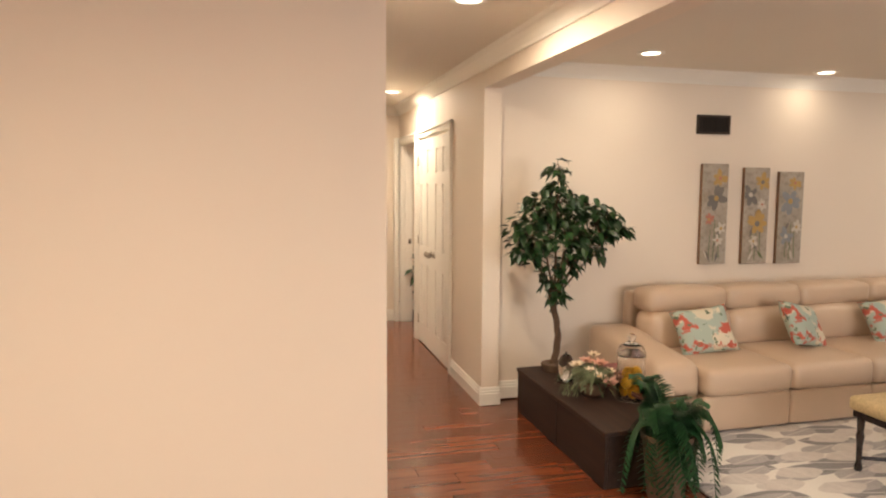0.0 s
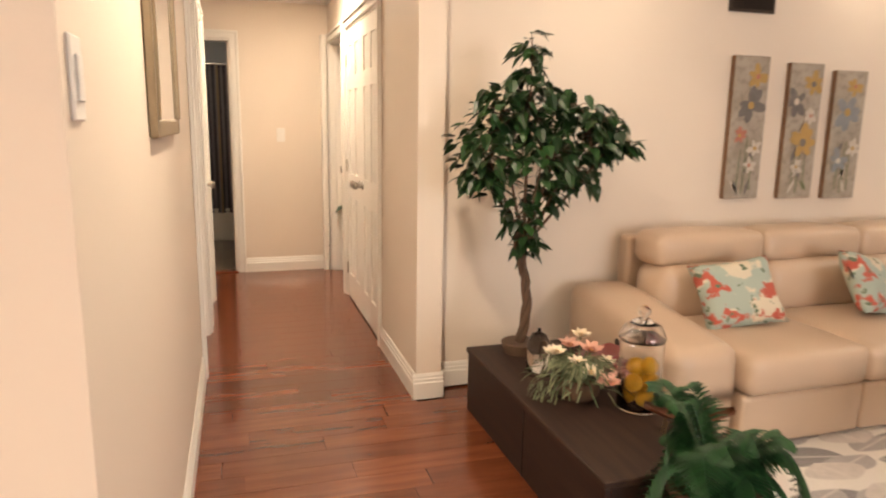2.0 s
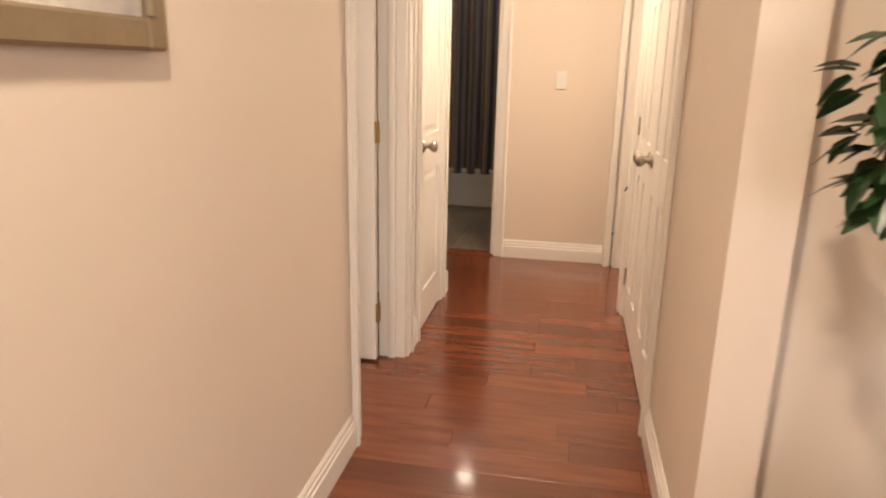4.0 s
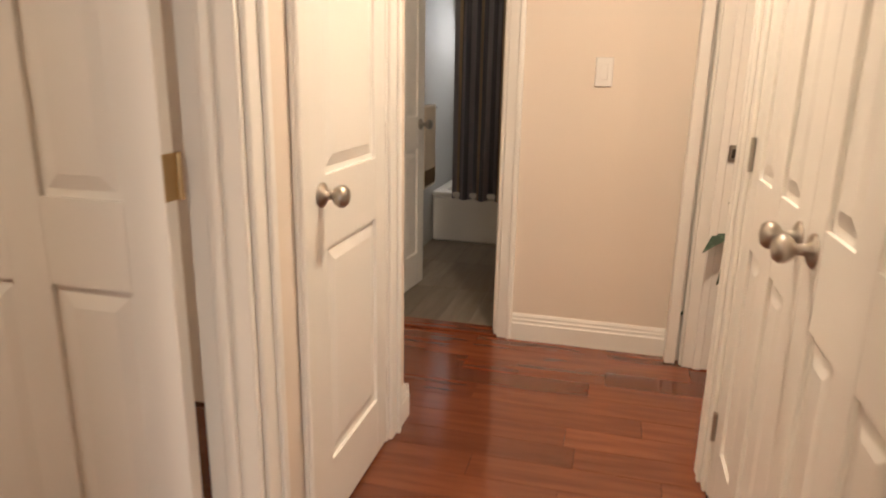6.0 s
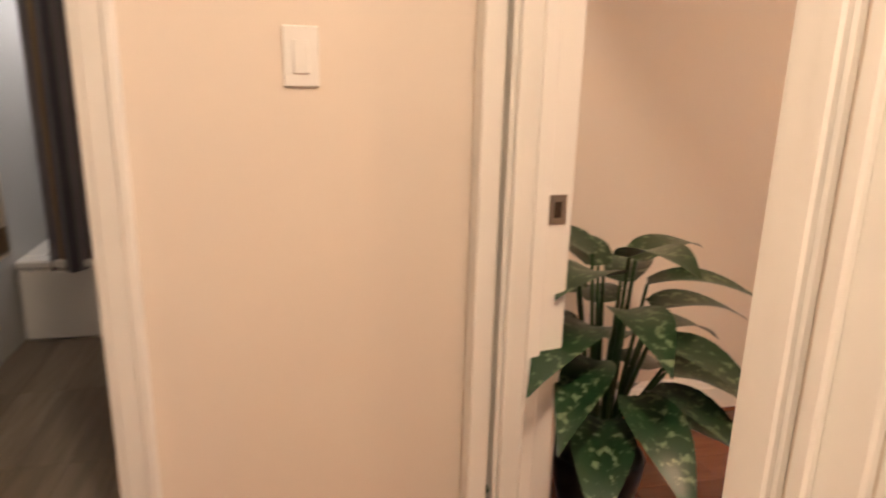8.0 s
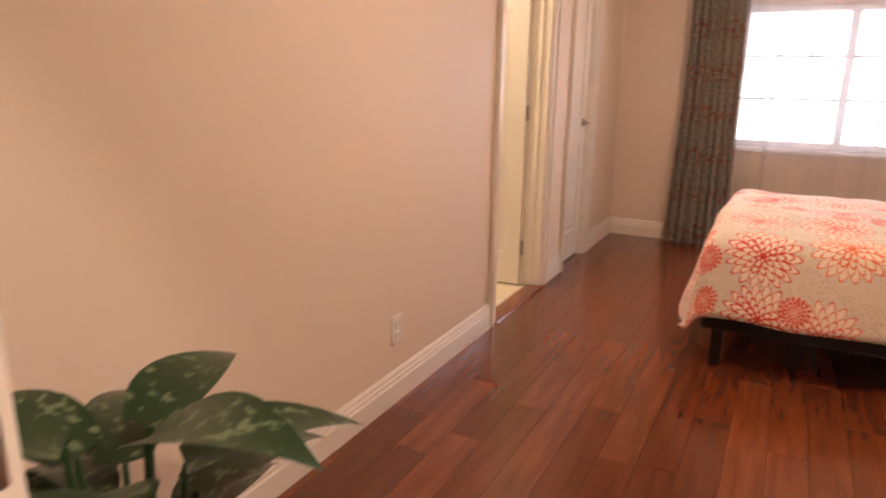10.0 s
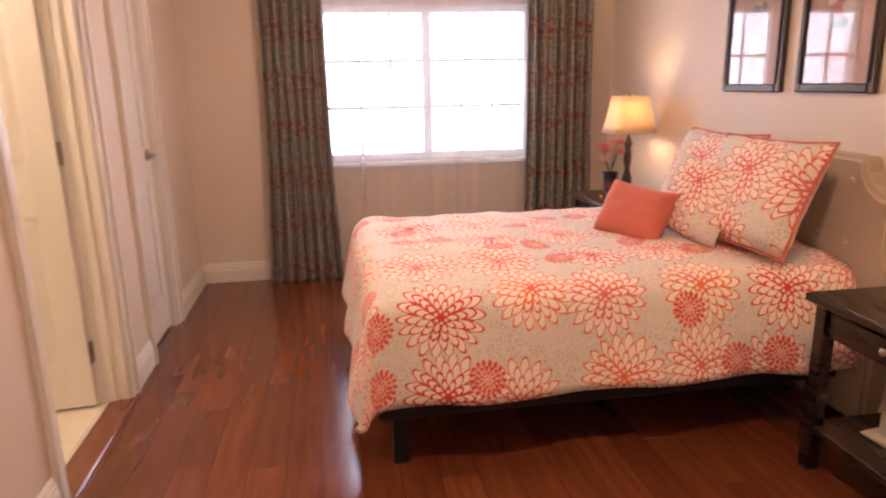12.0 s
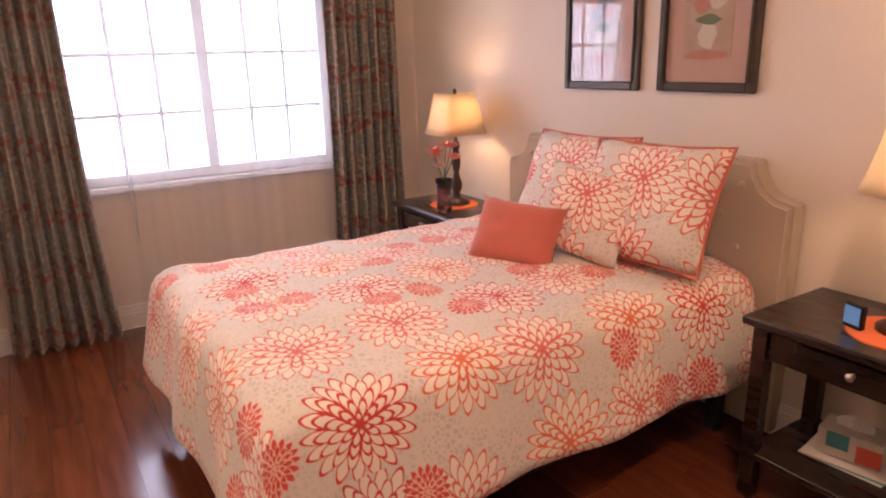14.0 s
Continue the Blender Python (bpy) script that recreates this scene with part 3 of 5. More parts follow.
# last two are fill lamps added out of view: entry and side room
for x, y, w in ((0.80, 1.55, 30), (1.0, 4.75, 31), (-0.9, -2.0, 138), (-1.0, 2.9, 26)):
    can_light(x, y, w, "round recessed ceiling light, lit, of the hallway or added out of view beyond it")
# only the first two come into view; the other three are added fill
for x, y, w in ((2.33, 2.45, 6), (4.02, 2.74, 2.2), (5.7, 2.1, 14), (2.4, -0.6, 8), (4.6, -0.6, 8)):
    can_light(x, y, w, "round recessed ceiling light, lit, in view or added unseen in the living room")
# both assumed and unseen, added for the bedroom's even warm light
for x, y, w in ((3.0, 5.2, 27), (5.3, 5.5, 12)):
    can_light(x, y, w, "assumed recessed ceiling light, lit, added out of view in the bedroom", AMBER)
# unseen lamp added to brighten the ensuite and its open door
can_light(4.5, 7.3, 22, "recessed ceiling light, lit, added unseen as fill in the ensuite")
# unseen weak lamp added so the bathroom is not black
can_light(0.2, 6.9, 2.5, "recessed ceiling light, lit, added unseen as fill in the bathroom")


# ---- hall ----
def switch(x, y, z, turn, label):
    th = thing("light_switch", x, y, z, label, "switch", turn=turn)
    part("plate", B(-0.036, 0.036, -0.007, -0.0005, -0.06, 0.06, bevel=0.003), "plastic", th)
    part("rocker", B(-0.016, 0.016, -0.012, -0.0072, -0.033, 0.033, bevel=0.002), "plastic", th)
    return th


switch(0.88, HE, 1.235, 0, "white rocker light switch on the hallway end wall")
switch(HL, 0.90, 1.42, 90, "white dimmer light switch on the hallway wall")
o = thing("outlet", 3.20, BN, 0.295, "white wall outlet above the bedroom baseboard", "outlet")
part("plate", B(-0.036, 0.036, -0.007, -0.0005, -0.058, 0.058, bevel=0.003), "plastic", o)
for z in (-0.025, 0.025):
    part("socket", B(-0.014, 0.014, -0.010, -0.0072, z - 0.017, z + 0.017, bevel=0.004), "plastic", o)


def framed(name, x, y, z, turn, w, h, rim, mat, art, mount, label, blobs, glass_on=True):
    """A framed picture hung on a wall, its back at local y 0, facing local -y; blobs: (x, z, rx, rz, material)."""
    th = thing(name, x, y, z, label, "picture", turn=turn)
    for nm, a in (("frame_side", (-w / 2, -w / 2 + rim, -0.024, -0.001, 0, h)), ("frame_side", (w / 2 - rim, w / 2, -0.024, -0.001, 0, h)),
                  ("frame_rail", (-w / 2 + rim, w / 2 - rim, -0.0235, -0.001, 0, rim)), ("frame_rail", (-w / 2 + rim, w / 2 - rim, -0.0235, -0.001, h - rim, h))):
        bm = B(*a, bevel=0.006)
        x0, x1, y0, y1, z0, z1 = a
        if nm == "frame_side":
            k = rim * 0.35
            inner = (x1 - k, x1) if x0 < 0 else (x0, x0 + k)
            box(bm, inner[0], inner[1], -0.031, -0.012, rim, h - rim, bevel=0.003)
        part(nm, bm, mat, th)
    part("mount", B(-w / 2 + rim, w / 2 - rim, -0.009, -0.004, rim, h - rim), mount, th, "matt mount board")
    mw = 0.075 if mount != art else 0.0
    part("print", B(-w / 2 + rim + mw, w / 2 - rim - mw, -0.0115, -0.0092, rim + mw * 1.1, h - rim - mw * 1.1), art, th, "printed picture")
    for i, (bx, bz, rx, rz, bmat) in enumerate(blobs):
        bm = bmesh.new()
        cs_ = [bm.verts.new((bx + rx * (1 + 0.18 * math.sin(k * 2.1 + i)) * math.cos(k * 0.524), -0.0128 - 0.0004 * i, bz + rz * (1 + 0.15 * math.cos(k * 1.7 + i)) * math.sin(k * 0.524))) for k in range(12)]
        bm.faces.new(cs_)
        part("painted_shape", bm, bmat, th)
    if glass_on:
        ob = part("glazing", B(-w / 2 + rim, w / 2 - rim, -0.0205, -0.0190, rim, h - rim), "pane", th, "clear glass")
        ob.visible_shadow = False
    return th


M["gilt"] = plain("antique_silver_gilt", (0.30, 0.235, 0.15), 0.42, 0.6, 0.3, 14, 0.3, 80)
M["mount_cream"] = plain("cream_mount", (0.74, 0.69, 0.60), 0.85, var=0.03)
M["grey_wash"] = painting_skin("grey_ink_wash", (0.62, 0.58, 0.52), (0.36, 0.33, 0.30), (0.2, 0.18, 0.17))
framed("picture_hall", HL, 2.085, 1.312, 90, 0.72, 0.86, 0.05, "gilt", "grey_wash", "grey_wash", "silver-gilt framed grey ink picture on the hallway wall",
       [(0.05, 0.25, 0.16, 0.03, "grey_wash")])

# ---- living room ----
M["canvas_a"] = painting_skin("canvas_grey_brown", (0.30, 0.255, 0.20), (0.40, 0.35, 0.29), (0.19, 0.16, 0.13))
M["ochre"] = plain("ochre_paint", (0.42, 0.27, 0.09), 0.7, var=0.3, scale=20)
M["slate"] = plain("slate_paint", (0.155, 0.14, 0.13), 0.7, var=0.4, scale=20)
M["offwhite"] = plain("offwhite_paint", (0.54, 0.48, 0.41), 0.7, var=0.2, scale=20)
M["rose"] = plain("rose_paint", (0.42, 0.17, 0.12), 0.7, var=0.3, scale=20)
M["leafgreen"] = plain("green_paint", (0.11, 0.14, 0.06), 0.7, var=0.3, scale=20)
M["bluegrey"] = plain("blue_grey_paint", (0.235, 0.25, 0.265), 0.7, var=0.3, scale=20)
M["canvas_edge"] = plain("canvas_edge", (0.19, 0.10, 0.05), 0.7, var=0.2)


def flower_canvas(x, z0, w, h, seed, main, label):
    """A tall stretched canvas with painted flowers, petals lying on it as thin paint."""
    rng = random.Random(seed)
    th = thing("canvas_painting", x, LW, z0, label, "painting", "three flower canvases")
    part("stretcher", B(-w / 2, w / 2, -0.032, -0.001, 0, h, bevel=0.003), "canvas_edge", th)
    part("canvas", B(-w / 2 + 0.002, w / 2 - 0.002, -0.0345, -0.0322, 0.002, h - 0.002), "canvas_a", th, "grey-brown painted face")
    d = -0.0352

    def bloom(cx, cz, r, petals_n, mat, heart):
        nonlocal d
        bm = bmesh.new()
        for p in range(petals_n):
            a = 2 * math.pi * p / petals_n + rng.random()
            rr = r * rng.uniform(0.75, 1.1)
            pts = []
            for k in range(8):
                b = 2 * math.pi * k / 8
                lx, lz = rr * 0.5 + rr * 0.5 * math.cos(b), rr * 0.27 * math.sin(b)
                px, pz = cx + lx * math.cos(a) - lz * math.sin(a), cz + lx * math.sin(a) + lz * math.cos(a)
                pts.append(bm.verts.new((max(-w / 2 + 0.003, min(w / 2 - 0.003, px)), d - 0.0001 * p, max(0.01, min(h - 0.01, pz)))))
            bm.faces.new(pts)
        part("painted_flower", bm, mat, th)
        d -= 0.0012
        bm = bmesh.new()
        bm.faces.new([bm.verts.new((max(-w / 2 + 0.003, min(w / 2 - 0.003, cx + r * 0.22 * math.cos(k * 0.7854))), d, cz + r * 0.22 * math.sin(k * 0.7854))) for k in range(8)])
        part("flower_heart", bm, heart, th)
        d -= 0.0006

    def stem(x0, z0_, x1, z1_):
        bm = bmesh.new()
        bm.faces.new([bm.verts.new(c) for c in ((x0 - 0.004, d, z0_), (x0 + 0.004, d, z0_), (x1 + 0.003, d, z1_), (x1 - 0.003, d, z1_))])
        part("painted_stem", bm, "leafgreen", th)
    stem(0.0, 0.03, 0.01, h * 0.45)
    stem(-0.04, 0.05, -0.03, h * 0.35)
    stem(0.05, 0.05, 0.04, h * 0.4)
    d -= 0.0006
    for k in range(6):
        a, c0 = rng.uniform(0.6, 2.4), (rng.uniform(-0.06, 0.06), rng.uniform(0.06, 0.3))
        bm = bmesh.new()
        bm.faces.new([bm.verts.new((c0[0] + u * math.cos(a) - v * math.sin(a), d, c0[1] + u * math.sin(a) + v * math.cos(a))) for u, v in ((-0.05, 0), (0, 0.012), (0.05, 0), (0, -0.012))])
        part("painted_leaf", bm, rng.choice(("leafgreen", "slate", "offwhite")), th)
    d -= 0.0006
    for cx, cz, r, n, mat, heart in main:
        bloom(cx, cz * h, r, n, mat, heart)


flower_canvas(3.25, 0.965, 0.235, 0.79, 1, [(0.04, 0.86, 0.07, 6, "ochre", "rose"), (0.01, 0.66, 0.10, 6, "slate", "ochre"), (-0.05, 0.45, 0.05, 6, "rose", "ochre"), (0.06, 0.36, 0.06, 5, "offwhite", "ochre"), (0.03, 0.24, 0.05, 5, "offwhite", "rose")], "tall grey canvas painted with dark and yellow flowers")
flower_canvas(3.635, 0.96, 0.235, 0.77, 2, [(0.05, 0.85, 0.08, 6, "ochre", "slate"), (-0.06, 0.72, 0.09, 5, "slate", "offwhite"), (0.05, 0.62, 0.05, 6, "offwhite", "rose"), (0.01, 0.42, 0.11, 7, "ochre", "slate"), (-0.02, 0.24, 0.05, 5, "offwhite", "ochre")], "tall grey canvas painted with yellow flowers")
flower_canvas(3.965, 0.955, 0.235, 0.745, 3, [(0.03, 0.88, 0.06, 6, "ochre", "rose"), (-0.01, 0.68, 0.11, 6, "bluegrey", "ochre"), (0.06, 0.40, 0.06, 6, "offwhite", "ochre"), (-0.04, 0.30, 0.08, 5, "bluegrey", "offwhite")], "tall grey canvas painted with blue-grey flowers")

v = thing("wall_vent", 3.23, LW, 1.985, "dark metal air vent grille high on the wall", "vent")
part("frame", boxes((-0.15, 0.15, -0.012, -0.001, 0, 0.018), (-0.15, 0.15, -0.012, -0.001, 0.13, 0.148), (-0.15, -0.13, -0.012, -0.001, 0.018, 0.13), (0.13, 0.15, -0.012, -0.001, 0.018, 0.13)), "bronze", v)
part("backing", B(-0.13, 0.13, -0.004, -0.001, 0.018, 0.13), "black", v)
for i in range(12):
    part("slat", B(-0.125 + i * 0.0215, -0.119 + i * 0.0215, -0.013, -0.0045, 0.018, 0.13), "bronze", v)

# low dark chest
c = thing("chest", 1.52, 1.43, 0, "low dark-stained rustic wooden chest beside the sofa", "chest")
part("top", B(-0.008, 0.558, -0.008, 1.268, 0.285, 0.312, bevel=0.004), "chest", c)
part("side_panel", B(0.0, 0.022, 0.0, 1.26, 0.0, 0.2845, bevel=0.003), "chest", c)
part("side_panel", B(0.528, 0.55, 0.0, 1.26, 0.0, 0.2845, bevel=0.003), "chest", c)
part("end_panel", B(0.0225, 0.5275, 0.002, 0.024, 0.0, 0.2845, bevel=0.003), "chest", c)
part("end_panel", B(0.0225, 0.5275, 1.236, 1.258, 0.0, 0.2845, bevel=0.003), "chest", c)
part("rail", B(-0.003, 0.0, 0.60, 0.605, 0.0, 0.284), "black", c, "dark panel joint")
TOP = 0.312


def leaf(bm, p, d, up, length, width, fold=0.25, droop=0.2, cuts=3):
    """One pointed leaf from p along d, folded on its midrib and drooping."""
    d = d.normalized()
    side = d.cross(up)
    side = side.normalized() if side.length > 0.01 else Vector((1, 0, 0))
    nrm = side.cross(d)
    mid, left, right = [], [], []
    for i in range(cuts + 1):
        t = i / cuts
        c = p + d * length * t - Vector((0, 0, droop * length * t * t))
        w = width * 0.5 * math.sin(math.pi * min(1.0, 0.12 + 0.88 * t) ** 0.75)
        w = 0.002 if i == cuts else w
        mid.append(bm.verts.new(c))
        left.append(bm.verts.new(c + side * w + nrm * w * fold))
        right.append(bm.verts.new(c - side * w + nrm * w * fold))
    for i in range(cuts):
        bm.faces.new((mid[i], mid[i + 1], left[i + 1], left[i]))
        bm.faces.new((mid[i], right[i], right[i + 1], mid[i + 1]))


def ficus(x, y, z):
    rng = random.Random(7)
    th = thing("ficus_tree", x, y, z, "artificial ficus tree with braided trunk standing on the chest", "tree")
    part("pot", lathe([(0.07, 0), (0.085, 0.05), (0.08, 0.055), (0.0, 0.05)], 20), "bark", th, "moss-topped base")
    bm = bmesh.new()
    for ph in (0, 2.1, 4.2):
        pts = [(0.013 * math.cos(ph + k * 0.8) + 0.03 * math.sin(k * 0.35), 0.013 * math.sin(ph + k * 0.8), 0.04 + k * 0.042) for k in range(15)]
        tube(bm, pts, [0.015 - 0.0004 * k for k in range(15)], 7)
    part("trunk", bm, "bark", th, smooth=True)
    bm_l, bm_b = bmesh.new(), bmesh.new()
    # clumps: centre and size
    lobes = [((0.00, 0.0, 1.06), (0.16, 0.15, 0.17)), ((-0.20, 0.0, 0.90), (0.14, 0.14, 0.15)), ((0.28, -0.03, 0.96), (0.19, 0.15, 0.13)), ((0.44, 0.0, 0.92), (0.11, 0.10, 0.10)),
             ((0.06, -0.05, 0.86), (0.22, 0.17, 0.15)), ((-0.17, 0.05, 0.76), (0.13, 0.13, 0.10)), ((0.25, 0.02, 0.80), (0.13, 0.13, 0.12)), ((-0.03, -0.02, 0.60), (0.08, 0.08, 0.10)),
             ((-0.13, 0.0, 1.04), (0.12, 0.12, 0.13)), ((0.20, 0.0, 1.05), (0.13, 0.12, 0.10)), ((0.01, 0.0, 1.27), (0.07, 0.06, 0.12)), ((0.10, 0.0, 0.68), (0.07, 0.07, 0.07)), ((0.02, 0.0, 0.48), (0.05, 0.05, 0.06))]
    for (cx, cy, cz), (rx, ry, rz) in lobes:
        cz = cz * 1.06 + 0.005
        tube(bm_b, [(0, 0, 0.5), (cx * 0.5, cy * 0.5, 0.35 + cz * 0.4), (cx, cy, cz)], [0.009, 0.006, 0.003], 5)
        for k in range(int(1750 * (rx * ry * rz) ** 0.5) + 8):
            while True:
                u = Vector((rng.uniform(-1, 1), rng.uniform(-1, 1), rng.uniform(-1, 1)))
                if u.length < 1:
                    break
            p = Vector((cx + u.x * rx, cy + u.y * ry, cz + u.z * rz))
            d = Vector((u.x + rng.uniform(-0.6, 0.6), u.y + rng.uniform(-0.6, 0.6), rng.uniform(-1.0, 0.25)))
            leaf(bm_l, p, d, Vector((rng.uniform(-0.4, 0.4), rng.uniform(-0.4, 0.4), 1)), rng.uniform(0.055, 0.078), rng.uniform(0.040, 0.054), 0.22, 0.2)
            if k % 4 == 0:
                tube(bm_b, [(cx, cy, cz), tuple((p + Vector((cx, cy, cz))) / 2 + Vector((0, 0, 0.02))), tuple(p)], 0.0018, 3)
    part("branch", bm_b, "bark", th)
    tagged(part("crown", bm_l, "ficus", th, "glossy dark green leaves"), kind="stuff")


ficus(1.73, 2.57, TOP)


def fern(x, y):
    rng = random.Random(3)
    th = thing("fern", x, y, 0, "potted green fern with arching fronds on the floor", "plant")
    part("pot", lathe([(0.09, 0.0), (0.12, 0.30), (0.13, 0.31), (0.13, 0.34), (0.115, 0.34), (0.11, 0.30), (0.0, 0.30)], 24), "bark", th, "dark pot")
    bm = bmesh.new()
    for k in range(46):
        a = rng.uniform(0, 2 * math.pi)
        reach, rise = rng.uniform(0.11, 0.25), rng.uniform(0.05, 0.30)
        drop = rng.uniform(0.25, 0.62) if k % 3 else rng.uniform(0.0, 0.15)
        n = 26
        pts = []
        for i in range(n + 1):
            t = i / n
            rr = reach * (1 - (1 - t) ** 1.8)
            pts.append(Vector((rr * math.cos(a + 0.3 * t), rr * math.sin(a + 0.3 * t), max(0.02, 0.33 + rise * math.sin(min(1, t * 1.5) * 1.57) - drop * t ** 2.2))))
        for i in range(2, n):
            d = (pts[i + 1] - pts[i - 1]).normalized()
            s = d.cross(Vector((0, 0, 1)))
            s = s.normalized() if s.length > 0.05 else Vector((math.sin(a), -math.cos(a), 0))
            w = 0.072 * math.sin(math.pi * (0.12 + 0.88 * i / n)) + 0.006
            for sg in (-1, 1):
                leaf(bm, pts[i], s * sg + d * 0.45, Vector((0, 0, 1)), w, 0.017, 0.1, 0.25, 2)
        tube(bm, [tuple(p) for p in pts[::4]], 0.002, 4)
    tagged(part("fronds", bm, "fern", th, "feathery green fronds"), kind="stuff")


fern(1.79, 1.29)


def lathe_thing(name, x, y, z, prof, mat, label, category, seg=28):
    th = thing(name, x, y, z, label, category)
    part("body", lathe(prof, seg), mat, th, smooth=True)
    return th


def shell(prof, t=0.003):
    return prof + [(max(r - t, 0.0005), z + (t if i == len(prof) - 1 else 0)) for i, (r, z) in reversed(list(enumerate(prof)))]


M["lemon"] = plain("lemon_skin", (0.78, 0.42, 0.02), 0.45, var=0.12, scale=14, bump=0.5, fine=160)
j = thing("apothecary_jar", 1.915, 1.87, TOP, "clear glass apothecary jar with knobbed lid, full of lemons", "jar")
part("jar", lathe([(0.060, 0.0), (0.082, 0.007), (0.082, 0.270), (0.086, 0.276), (0.080, 0.276), (0.0785, 0.270), (0.0785, 0.013), (0.0005, 0.011)], 32), "glass", j, smooth=True)
part("lid", lathe(shell([(0.087, 0.278), (0.087, 0.288), (0.066, 0.328), (0.026, 0.350)]) + [(0.0005, 0.352)], 28), "glass", j, "domed glass lid", True)
part("lid_knob", lathe([(0.012, 0.351), (0.010, 0.360), (0.024, 0.372), (0.024, 0.390), (0.010, 0.402), (0.0005, 0.403)], 20), "glass", j, "round glass knob", True)
for k, (lx, ly, lz) in enumerate(((0.034, 0.014, 0.050), (-0.036, 0.018, 0.050), (0.0, -0.040, 0.050), (0.024, 0.032, 0.108), (-0.034, -0.012, 0.110), (0.034, -0.022, 0.116), (-0.004, 0.022, 0.168), (0.026, -0.016, 0.176))):
    bm = bmesh.new()
    bmesh.ops.create_uvsphere(bm, u_segments=18, v_segments=12, radius=0.034)
    for v_ in bm.verts:
        v_.co.x += 0.006 * (v_.co.x / 0.034) ** 5
    bm.transform(Matrix.Translation((j.location.x + lx, j.location.y + ly, TOP + lz)) @ Euler((k, k * 2, k)).to_matrix().to_4x4())
    tagged(part("lemon", bm, "lemon", None, "yellow lemon inside the glass jar", True), category="lemon", group="lemons in the jar")

cl = thing("glass_cloche", 1.70, 2.30, TOP, "small clear glass bell jar on a base", "cloche")
part("base", lathe([(0.06, 0), (0.06, 0.012), (0.0, 0.014)], 24), "chest", cl)
part("dome", lathe([(0.05, 0.014), (0.05, 0.12), (0.045, 0.15), (0.03, 0.175), (0.008, 0.185), (0.008, 0.2), (0.0005, 0.202)], 28), "glass", cl, smooth=True)

M["petal_white"] = plain("cream_petal", (0.80, 0.68, 0.52), 0.7, var=0.08)
M["petal_pink"] = plain("pink_petal", (0.72, 0.42, 0.33), 0.7, var=0.15)
M["petal_yellow"] = plain("yellow_heart", (0.6, 0.36, 0.05), 0.7)
M["trail"] = leaf_skin("trailing_leaf", (0.06, 0.085, 0.035), (0.19, 0.21, 0.11), rough=0.6)


def bouquet(name, x, y, z, label, blooms, greens, seed, spread, pot=None):
    rng = random.Random(seed)
    th = thing(name, x, y, z, label, "flowers")
    if pot:
        part("vase", lathe(pot[0], 24), pot[1], th, smooth=True)
    for (bx, by, bz, r, mat) in blooms:
        bm = bmesh.new()
        for ring, (n, tilt) in enumerate(((6, 0.25), (5, 0.8))):
            for k in range(n):
                a = 2 * math.pi * k / n + ring * 0.5
                leaf(bm, Vector((bx, by, bz)), Vector((math.cos(a), math.sin(a) - 0.35, tilt)), Vector((0, -0.5, 1)), r * (1 - 0.2 * ring), r * 0.62, 0.3, -0.15)
        part("flower", bm, mat, th, smooth=True)
        bm = bmesh.new()
        bmesh.ops.create_icosphere(bm, subdivisions=1, radius=r * 0.17)
        bm.transform(Matrix.Translation((bx, by - 0.008, bz + 0.012)))
        part("flower_heart", bm, "petal_yellow", th)
        part("stem", tube(bmesh.new(), [(0, 0, spread[1]), (bx * 0.6, by * 0.6, spread[1] + (bz - spread[1]) * 0.6), (bx, by, bz)], 0.003, 5), "trail", th)
    if greens:
        bm = bmesh.new()
        for k in range(greens):
            a, rr = rng.uniform(0, 6.28), rng.uniform(0.03, spread[0])
            p0 = Vector((0, 0, spread[1]))
            for i in range(9):
                t = i / 8
                p = Vector((rr * math.cos(a) * t * 1.3, rr * math.sin(a) * t * 1.3, spread[1] + 0.10 * math.sin(t * 2.6) - 0.05 * t))
                leaf(bm, p, Vector((math.cos(a + rng.uniform(-1, 1)), math.sin(a + rng.uniform(-1, 1)), rng.uniform(-0.8, 0.5))), Vector((0, 0, 1)), 0.045, 0.010, 0.2, 0.3, 2)
        for k in range(7):
            x0 = -0.09 - 0.01 * k
            for i in range(14):
                p = Vector((max(x0 - 0.004 * i, -0.20), -0.02 + 0.015 * k - 0.004 * i, spread[1] - 0.02 - 0.016 * i * (1 if k < 3 else 0.55)))
                leaf(bm, p, Vector((-0.5, rng.uniform(-1, 1), -0.5)), Vector((0, 0, 1)), 0.035, 0.009, 0.2, 0.3, 2)
        tagged(part("foliage", bm, "trail", th, "trailing grey-green foliage"), kind="stuff")
    return th


bouquet("flower_arrangement", 1.74, 2.02, TOP, "low silk lily arrangement with trailing greenery on the chest",
        [(-0.07, 0.06, 0.17, 0.042, "petal_white"), (0.08, 0.14, 0.20, 0.045, "petal_white"), (0.12, 0.0, 0.13, 0.042, "petal_white"), (0.05, -0.13, 0.10, 0.06, "petal_pink"), (0.10, -0.06, 0.07, 0.055, "petal_pink"), (0.02, 0.12, 0.17, 0.05, "petal_pink"), (-0.02, -0.02, 0.15, 0.04, "petal_white"), (0.0, -0.09, 0.13, 0.05, "petal_white"), (0.09, 0.07, 0.16, 0.055, "petal_pink"), (-0.05, 0.13, 0.14, 0.045, "petal_white"), (0.13, -0.10, 0.11, 0.05, "petal_pink")],
        80, 5, (0.15, 0.09), ([(0.06, 0.0), (0.085, 0.03), (0.08, 0.08), (0.0, 0.075)], "bark"))
M["bowl_wood"] = wood("carved_bowl_wood", (0.10, 0.03, 0.012), (0.16, 0.05, 0.02), (0.22, 0.08, 0.03), 0.4, 0.2, 0)
